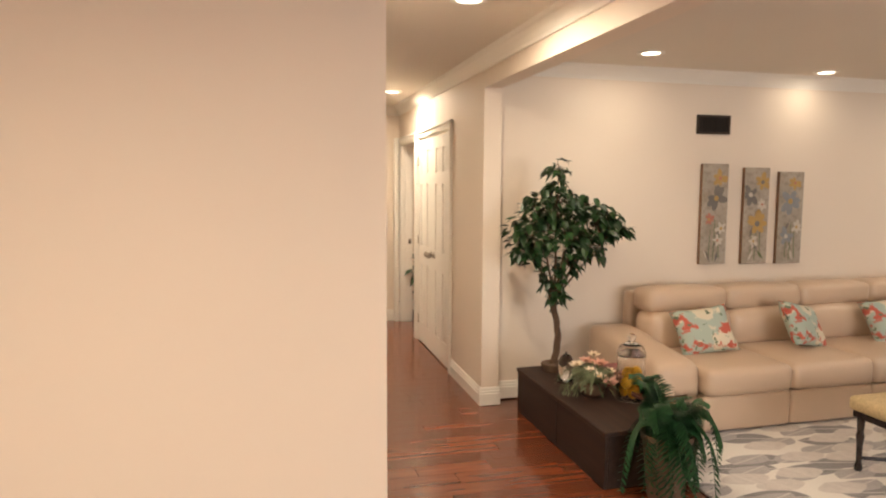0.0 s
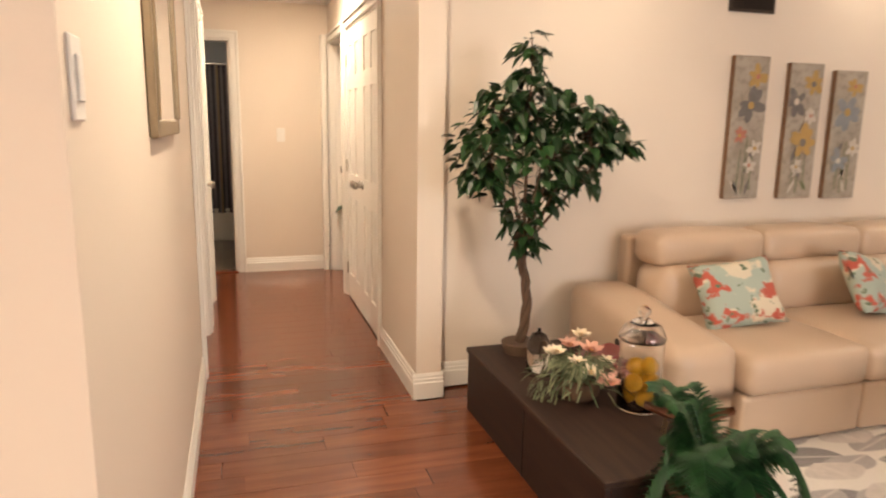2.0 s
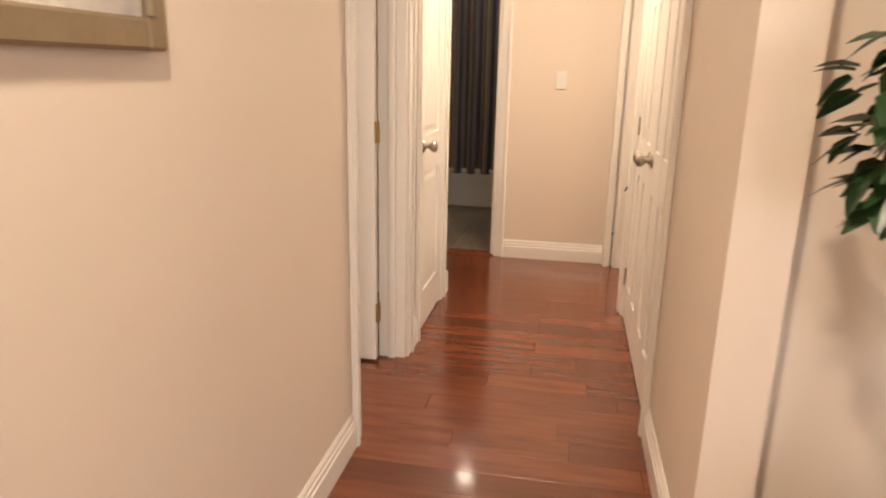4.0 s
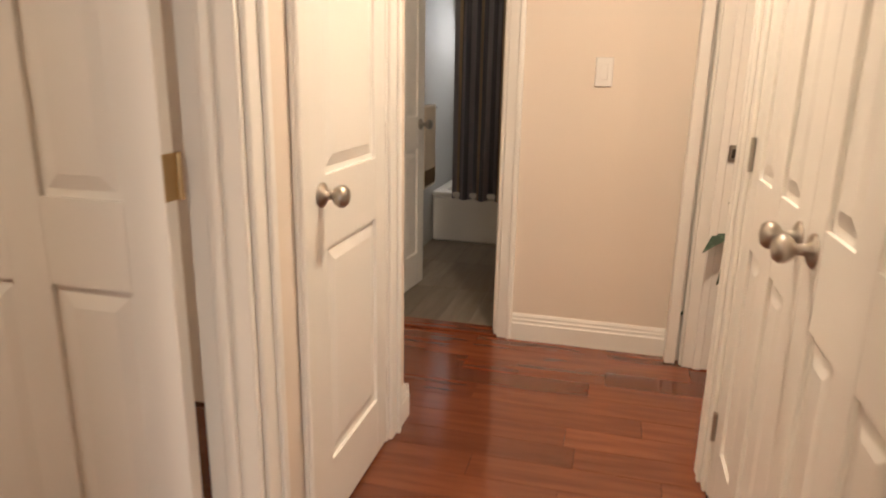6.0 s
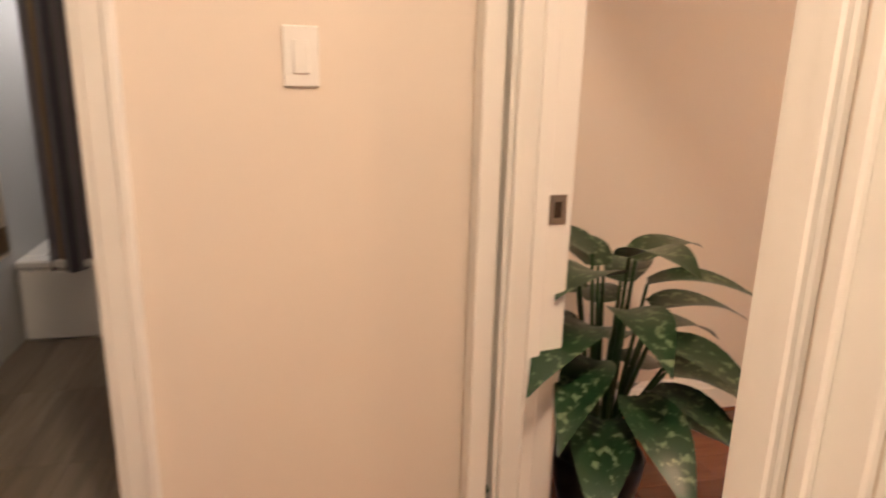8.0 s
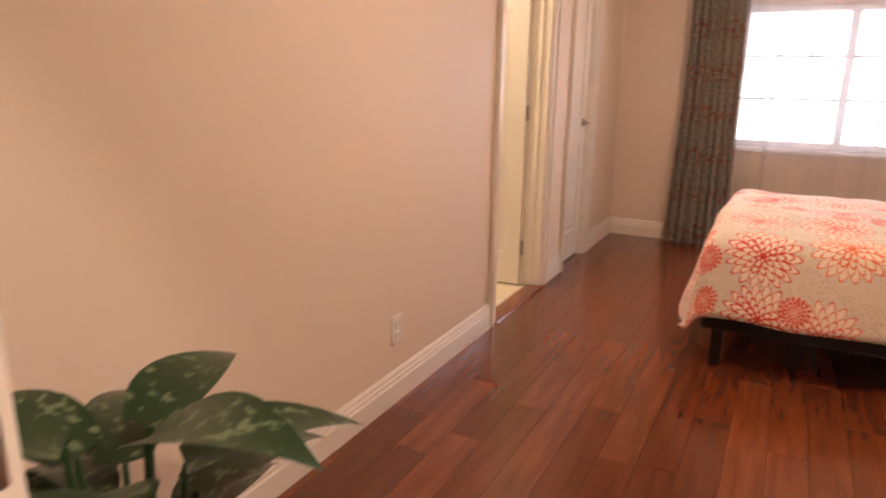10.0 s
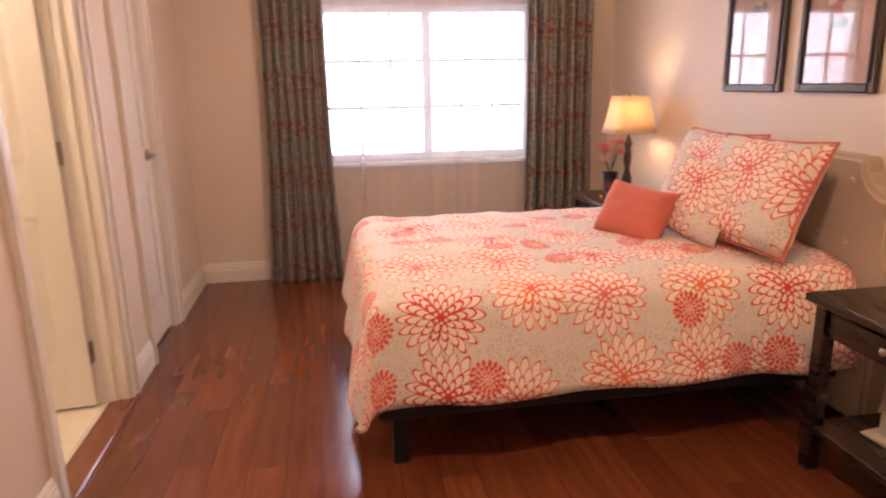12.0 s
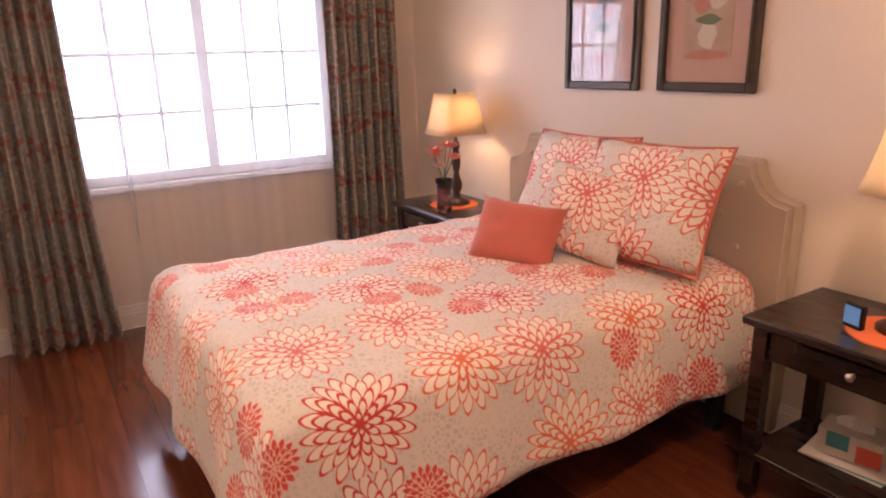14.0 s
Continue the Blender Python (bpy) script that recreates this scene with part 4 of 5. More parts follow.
b = thing("leaf_dish", 1.95, 1.62, TOP, "carved reddish wooden leaf-shaped dish on wire feet", "dish", turn=-25)
bm = bmesh.new()
g = [[bm.verts.new(((i / 10 - 0.5) * 0.30, (k / 4 - 0.5) * 0.13 * math.sin(math.pi * (0.06 + 0.88 * i / 10)), 0.055 + 0.05 * ((k / 4 - 0.5) * 2) ** 2 * 0.5 + 0.035 * (i / 10 - 0.5) ** 2 * 4)) for k in range(5)] for i in range(11)]
for i in range(10):
    for k in range(4):
        bm.faces.new((g[i][k], g[i + 1][k], g[i + 1][k + 1], g[i][k + 1]))
bmesh.ops.solidify(bm, geom=bm.faces[:], thickness=0.006)
part("bowl", bm, "bowl_wood", b, smooth=True)
for lx, ly in ((-0.08, -0.02), (-0.08, 0.02), (0.08, 0.0)):
    part("foot", tube(bmesh.new(), [(lx, ly, 0.0), (lx * 0.9, ly * 0.8, 0.056)], 0.003, 6), "brass", b)
M["red_box"] = plain("dark_red_lacquer", (0.16, 0.02, 0.02), 0.35)
rb = thing("red_box", 1.97, 2.22, TOP, "dark red lacquered box with pale stripes", "box", turn=20)
part("body", B(-0.12, 0.12, -0.07, 0.07, 0, 0.10, bevel=0.004), "red_box", rb)
for z in (0.03, 0.065):
    part("stripe", B(-0.121, 0.121, -0.0715, -0.0702, z, z + 0.006), "petal_pink", rb)


# sofa
def cushion(bm, x0, x1, y0, y1, z0, z1, puff=0.03, bevel=0.045):
    """A soft block: rounded, with swollen faces."""
    tmp = B(x0, x1, y0, y1, z0, z1)
    bmesh.ops.bevel(tmp, geom=tmp.edges[:], offset=bevel, segments=3, affect="EDGES", profile=0.6)
    bmesh.ops.subdivide_edges(tmp, edges=[e for e in tmp.edges if e.calc_length() > 0.12], cuts=4, use_grid_fill=True)
    c = Vector(((x0 + x1) / 2, (y0 + y1) / 2, (z0 + z1) / 2))
    h = Vector(((x1 - x0) / 2, (y1 - y0) / 2, (z1 - z0) / 2))
    for v_ in tmp.verts:
        q = [(v_.co[k] - c[k]) / h[k] for k in range(3)]
        for k in range(3):
            o1, o2 = q[(k + 1) % 3], q[(k + 2) % 3]
            v_.co[k] += puff * q[k] * max(0, 1 - o1 * o1) * max(0, 1 - o2 * o2)
        v_.co += Vector((noise.noise(v_.co * 7), noise.noise(v_.co * 7 + Vector((5, 0, 0))), noise.noise(v_.co * 7 + Vector((0, 5, 0))))) * 0.004
    me = bpy.data.meshes.new("tmp")
    tmp.to_mesh(me)
    tmp.free()
    bm.from_mesh(me)
    bpy.data.meshes.remove(me)
    return bm


def C(*a, **k):
    return cushion(bmesh.new(), *a, **k)


s = thing("sofa", 2.16, 1.95, 0, "long tan leather reclining sofa against the living room wall", "sofa")
arm = part("armrest", C(0.0, 0.32, 0.03, 0.98, 0.06, 0.545, puff=0.012, bevel=0.07), "leather", s, smooth=True)
for v_ in arm.data.vertices:
    if v_.co.z > 0.3:
        v_.co.z -= 0.085 * max(0, 1 - v_.co.y / 0.75)
part("recliner_button", lathe([(0.018, 0), (0.018, 0.004), (0.012, 0.006)], 14), "bronze", s).matrix_basis = pose(-0.012, 0.45, 0.38, 0, -90, 0)
W = 0.655
for i in range(4):
    x0 = 0.325 + i * W
    part("seat_cushion", C(x0 + 0.004, x0 + W - 0.004, -0.02, 0.62, 0.255, 0.43, puff=0.018, bevel=0.05), "leather", s, smooth=True)
    part("front_panel", C(x0 + 0.004, x0 + W - 0.004, 0.0, 0.09, 0.03, 0.250, puff=0.008, bevel=0.02), "leather", s, smooth=True)
    part("back_cushion", C(x0 + 0.004, x0 + W - 0.004, 0.60, 0.86, 0.40, 0.665, puff=0.03, bevel=0.06), "leather", s, smooth=True)
    part("headrest", C(x0 + 0.004, x0 + W - 0.004, 0.66, 0.90, 0.668, 0.83, puff=0.02, bevel=0.05), "leather", s, smooth=True)
part("armrest", C(2.95, 3.25, 0.03, 0.98, 0.06, 0.54, puff=0.012, bevel=0.07), "leather", s, smooth=True)
part("base", B(0.02, 3.2, 0.10, 0.98, 0.02, 0.245, bevel=0.01), "leather", s)
part("back_shell", C(0.30, 2.97, 0.905, 1.0, 0.06, 0.79, puff=0.0, bevel=0.03), "leather", s, smooth=True)

M["pillow_floral"] = Nodes("floral_pillow_cloth")
_n = M["pillow_floral"]
_v = _n.coords()
_c = _n.mix(_n.step(_n.noise(_v, 9, 3), 0.52, 0.57), (0.36, 0.42, 0.36), (0.62, 0.55, 0.42))
_c = _n.mix(_n.step(_n.noise(_v, 13, 3, 2.0), 0.55, 0.6), _c, (0.46, 0.10, 0.065))
_c = _n.mix(_n.step(_n.noise(_v, 17, 3, 5.0), 0.6, 0.64), _c, (0.12, 0.16, 0.10))
M["pillow_floral"] = _n.done(_c, 0.85)


def pillow_mesh(w, h, t, nx=16):
    """A stuffed square with pinched corners and a UV map in metres."""
    bm = bmesh.new()
    uvl = bm.loops.layers.uv.new("UVMap")
    for side in (1, -1):
        g_ = []
        for i in range(nx + 1):
            row = []
            for k in range(nx + 1):
                u, v2 = i / nx * 2 - 1, k / nx * 2 - 1
                pin = 1 - 0.07 * (1 - u * u) - 0.0
                pin2 = 1 - 0.07 * (1 - v2 * v2)
                e = max(0.0, (1 - u ** 4) * (1 - v2 ** 4)) ** 0.5
                z = side * (t / 2 * e + 0.004) + 0.006 * noise.noise(Vector((u * 2.2, v2 * 2.2, side)))
                row.append(bm.verts.new((u * w / 2 * pin2, v2 * h / 2 * pin, z)))
            g_.append(row)
        for i in range(nx):
            for k in range(nx):
                q = (g_[i][k], g_[i + 1][k], g_[i + 1][k + 1], g_[i][k + 1])
                f = bm.faces.new(q if side > 0 else tuple(reversed(q)))
                for lp in f.loops:
                    lp[uvl].uv = (lp.vert.co.x + 0.37 * side, lp.vert.co.y)
    bmesh.ops.remove_doubles(bm, verts=bm.verts, dist=0.009)
    return bm


def pillow(x, y, z, w, h, t, rx, ry, rz, mat, label, pipe=None):
    th = tagged(part("throw_pillow", pillow_mesh(w, h, t), mat, None, label, True), category="pillow")
    th.matrix_basis = pose(x, y, z, rx, ry, rz)
    if pipe:
        n = 40
        pts = []
        for i in range(n + 1):
            a = i / n * 4
            sd, f = int(a) % 4, (a % 1) * 2 - 1
            u, v2 = ((f, -1), (1, f), (-f, 1), (-1, -f))[sd]
            pts.append((u * w / 2 * (1 - 0.07 * (1 - v2 * v2)), v2 * h / 2 * (1 - 0.07 * (1 - u * u)), 0))
        part("piping", tube(bmesh.new(), pts, 0.007, 6), pipe, th, "coral piping")
    return th


for x, r in ((2.76, -8), (3.58, 12), (4.38, -6)):
    pillow(x, 2.36, 0.585, 0.40, 0.34, 0.12, 58, r, r * 1.5, "pillow_floral", "pale blue throw pillow with red coral flowers on the sofa")

rg = tagged(part("rug", B(2.0, 5.4, -1.3, 2.1, 0.001, 0.014, bevel=0.004), "rug", None, "cream area rug with grey leaf pattern on the wooden floor"), category="rug")
M["woven"] = plain("woven_cream", (0.55, 0.43, 0.24), 0.9, var=0.45, scale=60, bump=0.6)
ot = thing("bench", 2.95, 0.72, 0.014, "upholstered bench with patterned top and dark turned legs on the rug", "bench")
part("seat", C(0, 1.1, 0, 0.62, 0.34, 0.42, puff=0.015, bevel=0.03), "woven", ot, smooth=True)
part("apron", B(0.02, 1.08, 0.02, 0.60, 0.30, 0.339, bevel=0.004), "espresso", ot)
for lx in (0.05, 1.05):
    for ly in (0.05, 0.57):
        part("leg", lathe([(0.018, 0), (0.022, 0.02), (0.014, 0.05), (0.016, 0.15), (0.022, 0.2), (0.016, 0.22), (0.022, 0.299)], 14, lx, ly), "espresso", ot, smooth=True)
part("stretcher", tube(bmesh.new(), [(0.05, 0.05, 0.07), (1.05, 0.57, 0.07)], 0.010, 8), "espresso", ot)
part("stretcher", tube(bmesh.new(), [(0.05, 0.57, 0.072), (1.05, 0.05, 0.072)], 0.010, 8), "espresso", ot)

# ---- bathroom seen past its door ----
tb = thing("bathtub", -0.32, 7.70, 0, "white enamel bathtub along the bathroom's back wall", "bathtub")
part("apron", B(0, 1.26, 0, 0.05, 0.001, 0.34, bevel=0.015), "enamel", tb)
part("rim", boxes((0, 1.26, -0.01, 0.09, 0.3405, 0.375), (0, 1.26, 0.60, 0.69, 0.3405, 0.375), (0, 0.09, 0.09, 0.60, 0.3405, 0.375), (1.17, 1.26, 0.09, 0.60, 0.3405, 0.375), bevel=0.008), "enamel", tb)
part("basin", boxes((0.05, 1.2, 0.05, 0.65, 0.05, 0.09)), "enamel", tb)
M["stripe_cloth"] = Nodes("striped_shower_cloth")
_n = M["stripe_cloth"]
_u = _n.node("ShaderNodeTexCoord", 2)
_x = _n.t.nodes.new("ShaderNodeSeparateXYZ")
_n.t.links.new(_u, _x.inputs[0])
_s = _n.step(_n.m("SINE", _n.m("MULTIPLY", _x.outputs[0], 60.0)), -0.2, 0.3)
_c = _n.mix(_s, (0.075, 0.07, 0.08), (0.22, 0.20, 0.205))
_c = _n.mix(_n.step(_n.m("SINE", _n.m("MULTIPLY", _x.outputs[0], 23.0)), 0.86, 0.92), _c, (0.34, 0.24, 0.14))
M["stripe_cloth"] = _n.done(_c, 0.75)


def drape(name, p, q, z0, z1, waves, depth, mat, label, category, gather=0.0, flare=0.0, seed=0, parent=None):
    """A hanging cloth from p to q with folds; gather pinches it towards p at mid height."""
    p, q = Vector((*p, 0)), Vector((*q, 0))
    d = q - p
    out = Vector((-d.y, d.x, 0)).normalized()
    bm = bmesh.new()
    uvl = bm.loops.layers.uv.new("UVMap")
    nu, nv = waves * 10, 26
    g_, uvs = [], {}
    for i in range(nu + 1):
        row = []
        for k in range(nv + 1):
            u, t = i / nu, k / nv
            uu = u * (1 - gather * math.sin(t * math.pi * 0.8)) - flare * (u - 0.5) * (1 - t) ** 3 * -1
            w = depth * (0.75 + 0.35 * noise.noise(Vector((u * 5, t * 1.5, seed)))) * math.sin(u * waves * 2 * math.pi + 0.6 * noise.noise(Vector((u * 3, t * 2, seed + 9))))
            w *= 1 + 0.6 * (1 - t) ** 4
            vv = bm.verts.new(p + d * uu + out * w + Vector((0, 0, z0 + (z1 - z0) * t)))
            uvs[vv] = (u * d.length * 1.8, (z1 - z0) * t)
            row.append(vv)
        g_.append(row)
    for i in range(nu):
        for k in range(nv):
            f = bm.faces.new((g_[i][k], g_[i + 1][k], g_[i + 1][k + 1], g_[i][k + 1]))
            for lp in f.loops:
                lp[uvl].uv = uvs[lp.vert]
    ob = part(name, bm, mat, parent, label, True)
    return tagged(ob, category=category) if parent is None else ob


sr = thing("shower_curtain", 0, 0, 0, "dark grey striped shower curtain hanging inside the tub's edge", "curtain")
part("rod", tube(bmesh.new(), [(-0.329, 7.68, 1.95), (0.949, 7.68, 1.95)], 0.012, 10), "nickel", sr)
drape("cloth", (-0.17, 7.68), (0.72, 7.68), 0.33, 1.94, 7, 0.035, "stripe_cloth", "", "", 0.0, 0.0, 4, sr)
tw = thing("towel_bar", -0.329, 7.05, 0.98, "towel bar with a cream towel on the bathroom wall", "towel bar")
part("bar", tube(bmesh.new(), [(0.07, 0, 0), (0.07, 0.5, 0)], 0.007, 8), "bronze", tw)
for y in (0.0, 0.5):
    part("bracket", tube(bmesh.new(), [(0.0005, y, 0), (0.07, y, 0)], 0.009, 8), "bronze", tw)
tl = thing("towel", -0.26, 7.20, 0.99, "cream towel with gold border folded over a bar", "towel")
part("cloth", boxes((-0.020, -0.009, 0, 0.26, -0.45, 0.008), (0.009, 0.022, 0, 0.26, -0.52, 0.008), (-0.020, 0.022, 0, 0.26, 0.0085, 0.016), bevel=0.003), "petal_white", tl)
part("border", B(0.0225, 0.024, 0.0, 0.26, -0.50, -0.40), "brass", tl, "gold woven border")
bw = thing("window_bath", -0.2, 8.4, 1.32, "small bright bathroom window with white frame", "window")
tagged(bw, kind="structure")
part("window_frame", boxes((0, 0.03, 0.02, 0.06, 0, 0.48), (0.79, 0.82, 0.02, 0.06, 0, 0.48), (0.03, 0.79, 0.02, 0.06, 0, 0.03), (0.03, 0.79, 0.02, 0.06, 0.45, 0.48), (0.40, 0.42, 0.025, 0.055, 0.03, 0.45)), "trim", bw)
for x0 in (0.03, 0.42):
    part("pane", B(x0, x0 + 0.37, 0.038, 0.042, 0.03, 0.45), "pane", bw).visible_shadow = False


# ---- bedroom ----
OX, OY = 0.23, 0.22
wi = thing("window_bedroom", BE, WY0, WZ0, "white sliding window with grid bars, overexposed daylight behind", "window")
tagged(wi, kind="structure")
ww, wh = WY1 - WY0, WZ1 - WZ0
part("window_frame", boxes((0.03, 0.10, 0, 0.045, 0, wh), (0.03, 0.10, ww - 0.045, ww, 0, wh), (0.03, 0.10, 0.045, ww - 0.045, 0, 0.05), (0.03, 0.10, 0.045, ww - 0.045, wh - 0.045, wh), (0.035, 0.095, ww / 2 - 0.03, ww / 2 + 0.03, 0.05, wh - 0.045), bevel=0.003), "trim", wi)
part("window_sill", B(-0.03, 0.03, -0.02, ww + 0.02, -0.03, 0.0, bevel=0.005), "trim", wi)
for y0 in (0.045, ww / 2 + 0.03):
    w2 = ww / 2 - 0.075
    part("pane", B(0.062, 0.066, y0, y0 + w2, 0.05, wh - 0.045), "pane", wi).visible_shadow = False
    for k in (1, 2):
        part("grid_bar", B(0.054, 0.060, y0 + w2 * k / 3 - 0.011, y0 + w2 * k / 3 + 0.011, 0.05, wh - 0.045), "trim", wi)
        zz = 0.05 + (wh - 0.095) * k / 3
        part("grid_bar", B(0.053, 0.0538, y0, y0 + w2, zz - 0.011, zz + 0.011), "trim", wi)
cr = thing("curtain_rod", BE - 0.10, 4.0, 2.16, "dark metal curtain rod above the window", "curtain rod")
part("rod", tube(bmesh.new(), [(0, 0, 0), (0, 2.32, 0)], 0.012, 10), "bronze", cr)
for y in (0.1, 2.22):
    part("bracket", B(0, 0.0995, y - 0.01, y + 0.01, -0.012, 0.012), "bronze", cr)
drape("curtain", (BE - 0.10, 6.11), (BE - 0.10, 5.73), 0.012, 2.15, 7, 0.048, "curtain", "heavy grey and rust floral curtain pooling beside the window", "curtain", 0.0, 0.28, 1)
drape("curtain", (BE - 0.10, 4.0), (BE - 0.10, 4.44), 0.012, 2.15, 7, 0.040, "curtain", "heavy grey and rust floral curtain hanging beside the window", "curtain", 0.0, 0.1, 2)
drape("sheer_curtain", (BE - 0.05, 4.38), (BE - 0.05, 5.80), 0.02, 2.14, 16, 0.012, "sheer", "thin white sheer curtain across the window", "curtain", 0, 0, 5)

# bed: head at the south wall
BX0, BX1, BY0, BY1 = 3.89 + OX, 5.26 + OX, BS + 0.09, 5.42 + OY
bd = thing("bed", 0, 0, 0, "queen bed with beige tufted headboard, made up", "bed")
part("box_base", B(BX0 + 0.03, BX1 - 0.03, BY0, BY1 - 0.03, 0.17, 0.34, bevel=0.01), "base_cloth", bd, "charcoal base")
part("mattress", C(BX0 + 0.02, BX1 - 0.02, BY0, BY1 - 0.02, 0.341, 0.57, puff=0.004, bevel=0.05), "offwhite", bd, smooth=True)
for x in (BX0 + 0.07, BX1 - 0.07):
    for y in (BY0 + 0.06, BY1 - 0.10):
        part("leg", B(x - 0.025, x + 0.025, y - 0.025, y + 0.025, 0, 0.1695, bevel=0.004), "black", bd)
# headboard with notched shoulders
hb = bmesh.new()
hw = (BX1 - BX0) / 2 + 0.06
cx = (BX0 + BX1) / 2 - 0.03
outline = [(-hw, 0.0), (hw, 0.0), (hw, 0.82)] + [(hw - 0.015 - 0.13 * math.sin(a), 0.95 - 0.125 * math.cos(a)) for a in (0.0, 0.4, 0.8, 1.2, 1.5)] + [(hw - 0.16, 0.955), (0, 0.965), (-hw + 0.16, 0.955)] + [(-hw + 0.015 + 0.13 * math.sin(a), 0.95 - 0.125 * math.cos(a)) for a in (1.5, 1.2, 0.8, 0.4, 0.0)] + [(-hw, 0.82)]
fc = hb.faces.new([hb.verts.new((cx + x, BS + 0.004, z + 0.03)) for x, z in outline])
ex = bmesh.ops.extrude_face_region(hb, geom=[fc])
bmesh.ops.translate(hb, verts=[e for e in ex["geom"] if isinstance(e, bmesh.types.BMVert)], vec=(0, 0.075, 0))
bmesh.ops.recalc_face_normals(hb, faces=hb.faces)
bmesh.ops.bevel(hb, geom=[e for e in hb.edges if all(v_.co.y > BS + 0.07 for v_ in e.verts)], offset=0.018, segments=3, affect="EDGES")
headboard = part("headboard", hb, "linen", bd, "beige linen tufted headboard with notched shoulders")
for r_, z in enumerate((0.68, 0.79, 0.90)):
    for k in range(9 - r_ % 2):
        x = cx - 0.56 + 0.14 * k + 0.07 * (r_ % 2)
        bm = lathe([(0.013, 0), (0.012, 0.004), (0.006, 0.007)], 10)
        bm.transform(Matrix.Translation((x, BS + 0.0795, z)) @ Matrix.Rotation(radians(-90), 4, "X"))
        part("tuft_button", bm, "linen", headboard)


def comforter():
    """A quilt over the mattress: flat top, rounded edges, hanging sides and a wavy hem, UVs in metres of cloth."""
    bm = bmesh.new()
    uvl = bm.loops.layers.uv.new("UVMap")
    over, r, top = 0.315, 0.08, 0.60
    wx, wy = BX1 - BX0, BY1 - BY0
    nx, ny = 64, 66
    xs = np.linspace(-over, wx + over, nx + 1)
    ys = np.linspace(0.0, wy + over, ny + 1)

    def fold(s, lo, hi):
        """Cloth length to (horizontal place, drop)."""
        for sign, edge, d in ((-1, lo, lo + r - s), (1, hi, s - (hi - r))):
            if d > 0:
                a = min(d / r, 1.45)
                rest = max(0.0, d - 1.45 * r)
                return edge - sign * r + sign * (r * math.sin(a) + rest * 0.2), r * (1 - math.cos(a)) + rest * 0.99
        return s, 0.0
    g_, uvs = [], {}
    for x in xs:
        row = []
        for y in ys:
            px, dx = fold(x, 0.0, wx)
            py, dy = fold(y, -9.0, wy)
            drop = max(dx, dy) + 0.38 * min(dx, dy)
            hang = min(1.0, max(dx, dy) / 0.3)
            nz = noise.noise(Vector((x * 3.2, y * 3.2, 1.0)))
            crown = 0.035 * (1 - min(1.0, abs(x - wx / 2) / (wx / 2 + 0.01)) ** 2.5) + 0.018 * nz + 0.012 * noise.noise(Vector((x * 9, y * 9, 4.0)))
            wob = 0.015 * hang * math.sin((y if dx > dy else x) * 11 + 2 * nz)
            sx = (-1 if x < wx / 2 else 1) if dx > 0 else 0
            sy = 1 if dy > 0 else 0
            z = top - drop + crown * (1 - hang) + 0.012 * hang * nz
            z = max(z, 0.20 + 0.02 * nz)
            vv = bm.verts.new((BX0 + px + sx * wob * (dx >= dy), BY0 + py + sy * wob * (dy > dx), z))
            uvs[vv] = (x + 0.03, y + 0.05)
            row.append(vv)
        g_.append(row)
    for i in range(nx):
        for k in range(ny):
            f = bm.faces.new((g_[i][k], g_[i + 1][k], g_[i + 1][k + 1], g_[i][k + 1]))
            for lp in f.loops:
                lp[uvl].uv = uvs[lp.vert]
    ob = tagged(part("comforter", bm, "print", None, "cream comforter printed with coral and orange mums, spread over the bed", True), category="comforter")
    md = ob.modifiers.new("thickness", "SOLIDIFY")
    md.thickness, md.offset = 0.016, -1
    return ob


comforter()

# pillows
pillow(4.62 + OX, 3.86 + OY, 0.83, 0.52, 0.44, 0.16, 66, 0, 184, "print", "cream pillow with coral mum print leaning on the headboard", "coral")
pillow(4.18 + OX, 3.93 + OY, 0.84, 0.52, 0.44, 0.16, 64, 0, 190, "print", "cream pillow with coral mum print leaning on the headboard", "coral")
pillow(4.35 + OX, 4.06 + OY, 0.79, 0.39, 0.33, 0.11, 64, 8, 194, "print", "smaller cream pillow with coral mum print on the bed")
pillow(4.49 + OX, 4.255 + OY, 0.715, 0.34, 0.25, 0.12, 60, 4, 206, "coral", "plain coral lumbar pillow on the bed")


def nightstand(x, y, w, d, h, label):
    th = thing("nightstand", x, y, 0, label, "nightstand", "nightstands beside the bed")
    part("top", B(0, w, 0, d, h - 0.028, h, bevel=0.006), "espresso", th)
    for lx in (0.025, w - 0.07):
        for ly in (0.025, d - 0.07):
            part("leg", B(lx, lx + 0.045, ly, ly + 0.045, 0, h - 0.0285, bevel=0.003), "espresso", th)
    for a in ((0.0705, w - 0.0705, d - 0.062, d - 0.040), (0.0705, w - 0.0705, 0.03, 0.05)):
        part("apron", B(*a, h - 0.13, h - 0.0285, bevel=0.002), "espresso", th)
    for lx in (0.03, w - 0.062):
        part("side_apron", B(lx, lx + 0.022, 0.0705, d - 0.0705, h - 0.13, h - 0.0285, bevel=0.002), "espresso", th)
    dr = part("drawer_front", B(w / 2 - 0.16, w / 2 + 0.16, d - 0.0395, d - 0.030, h - 0.118, h - 0.045, bevel=0.003), "espresso", th)
    bm = lathe([(0.008, 0), (0.006, 0.01), (0.012, 0.018), (0.004, 0.024)], 12)
    bm.transform(Matrix.Translation((w / 2, d - 0.030, h - 0.08)) @ Matrix.Rotation(radians(-90), 4, "X"))
    part("drawer_knob", bm, "nickel", dr, "small nickel knob")
    part("shelf", B(0.03, w - 0.03, 0.03, d - 0.03, 0.14, 0.162, bevel=0.003), "espresso", th)
    return th


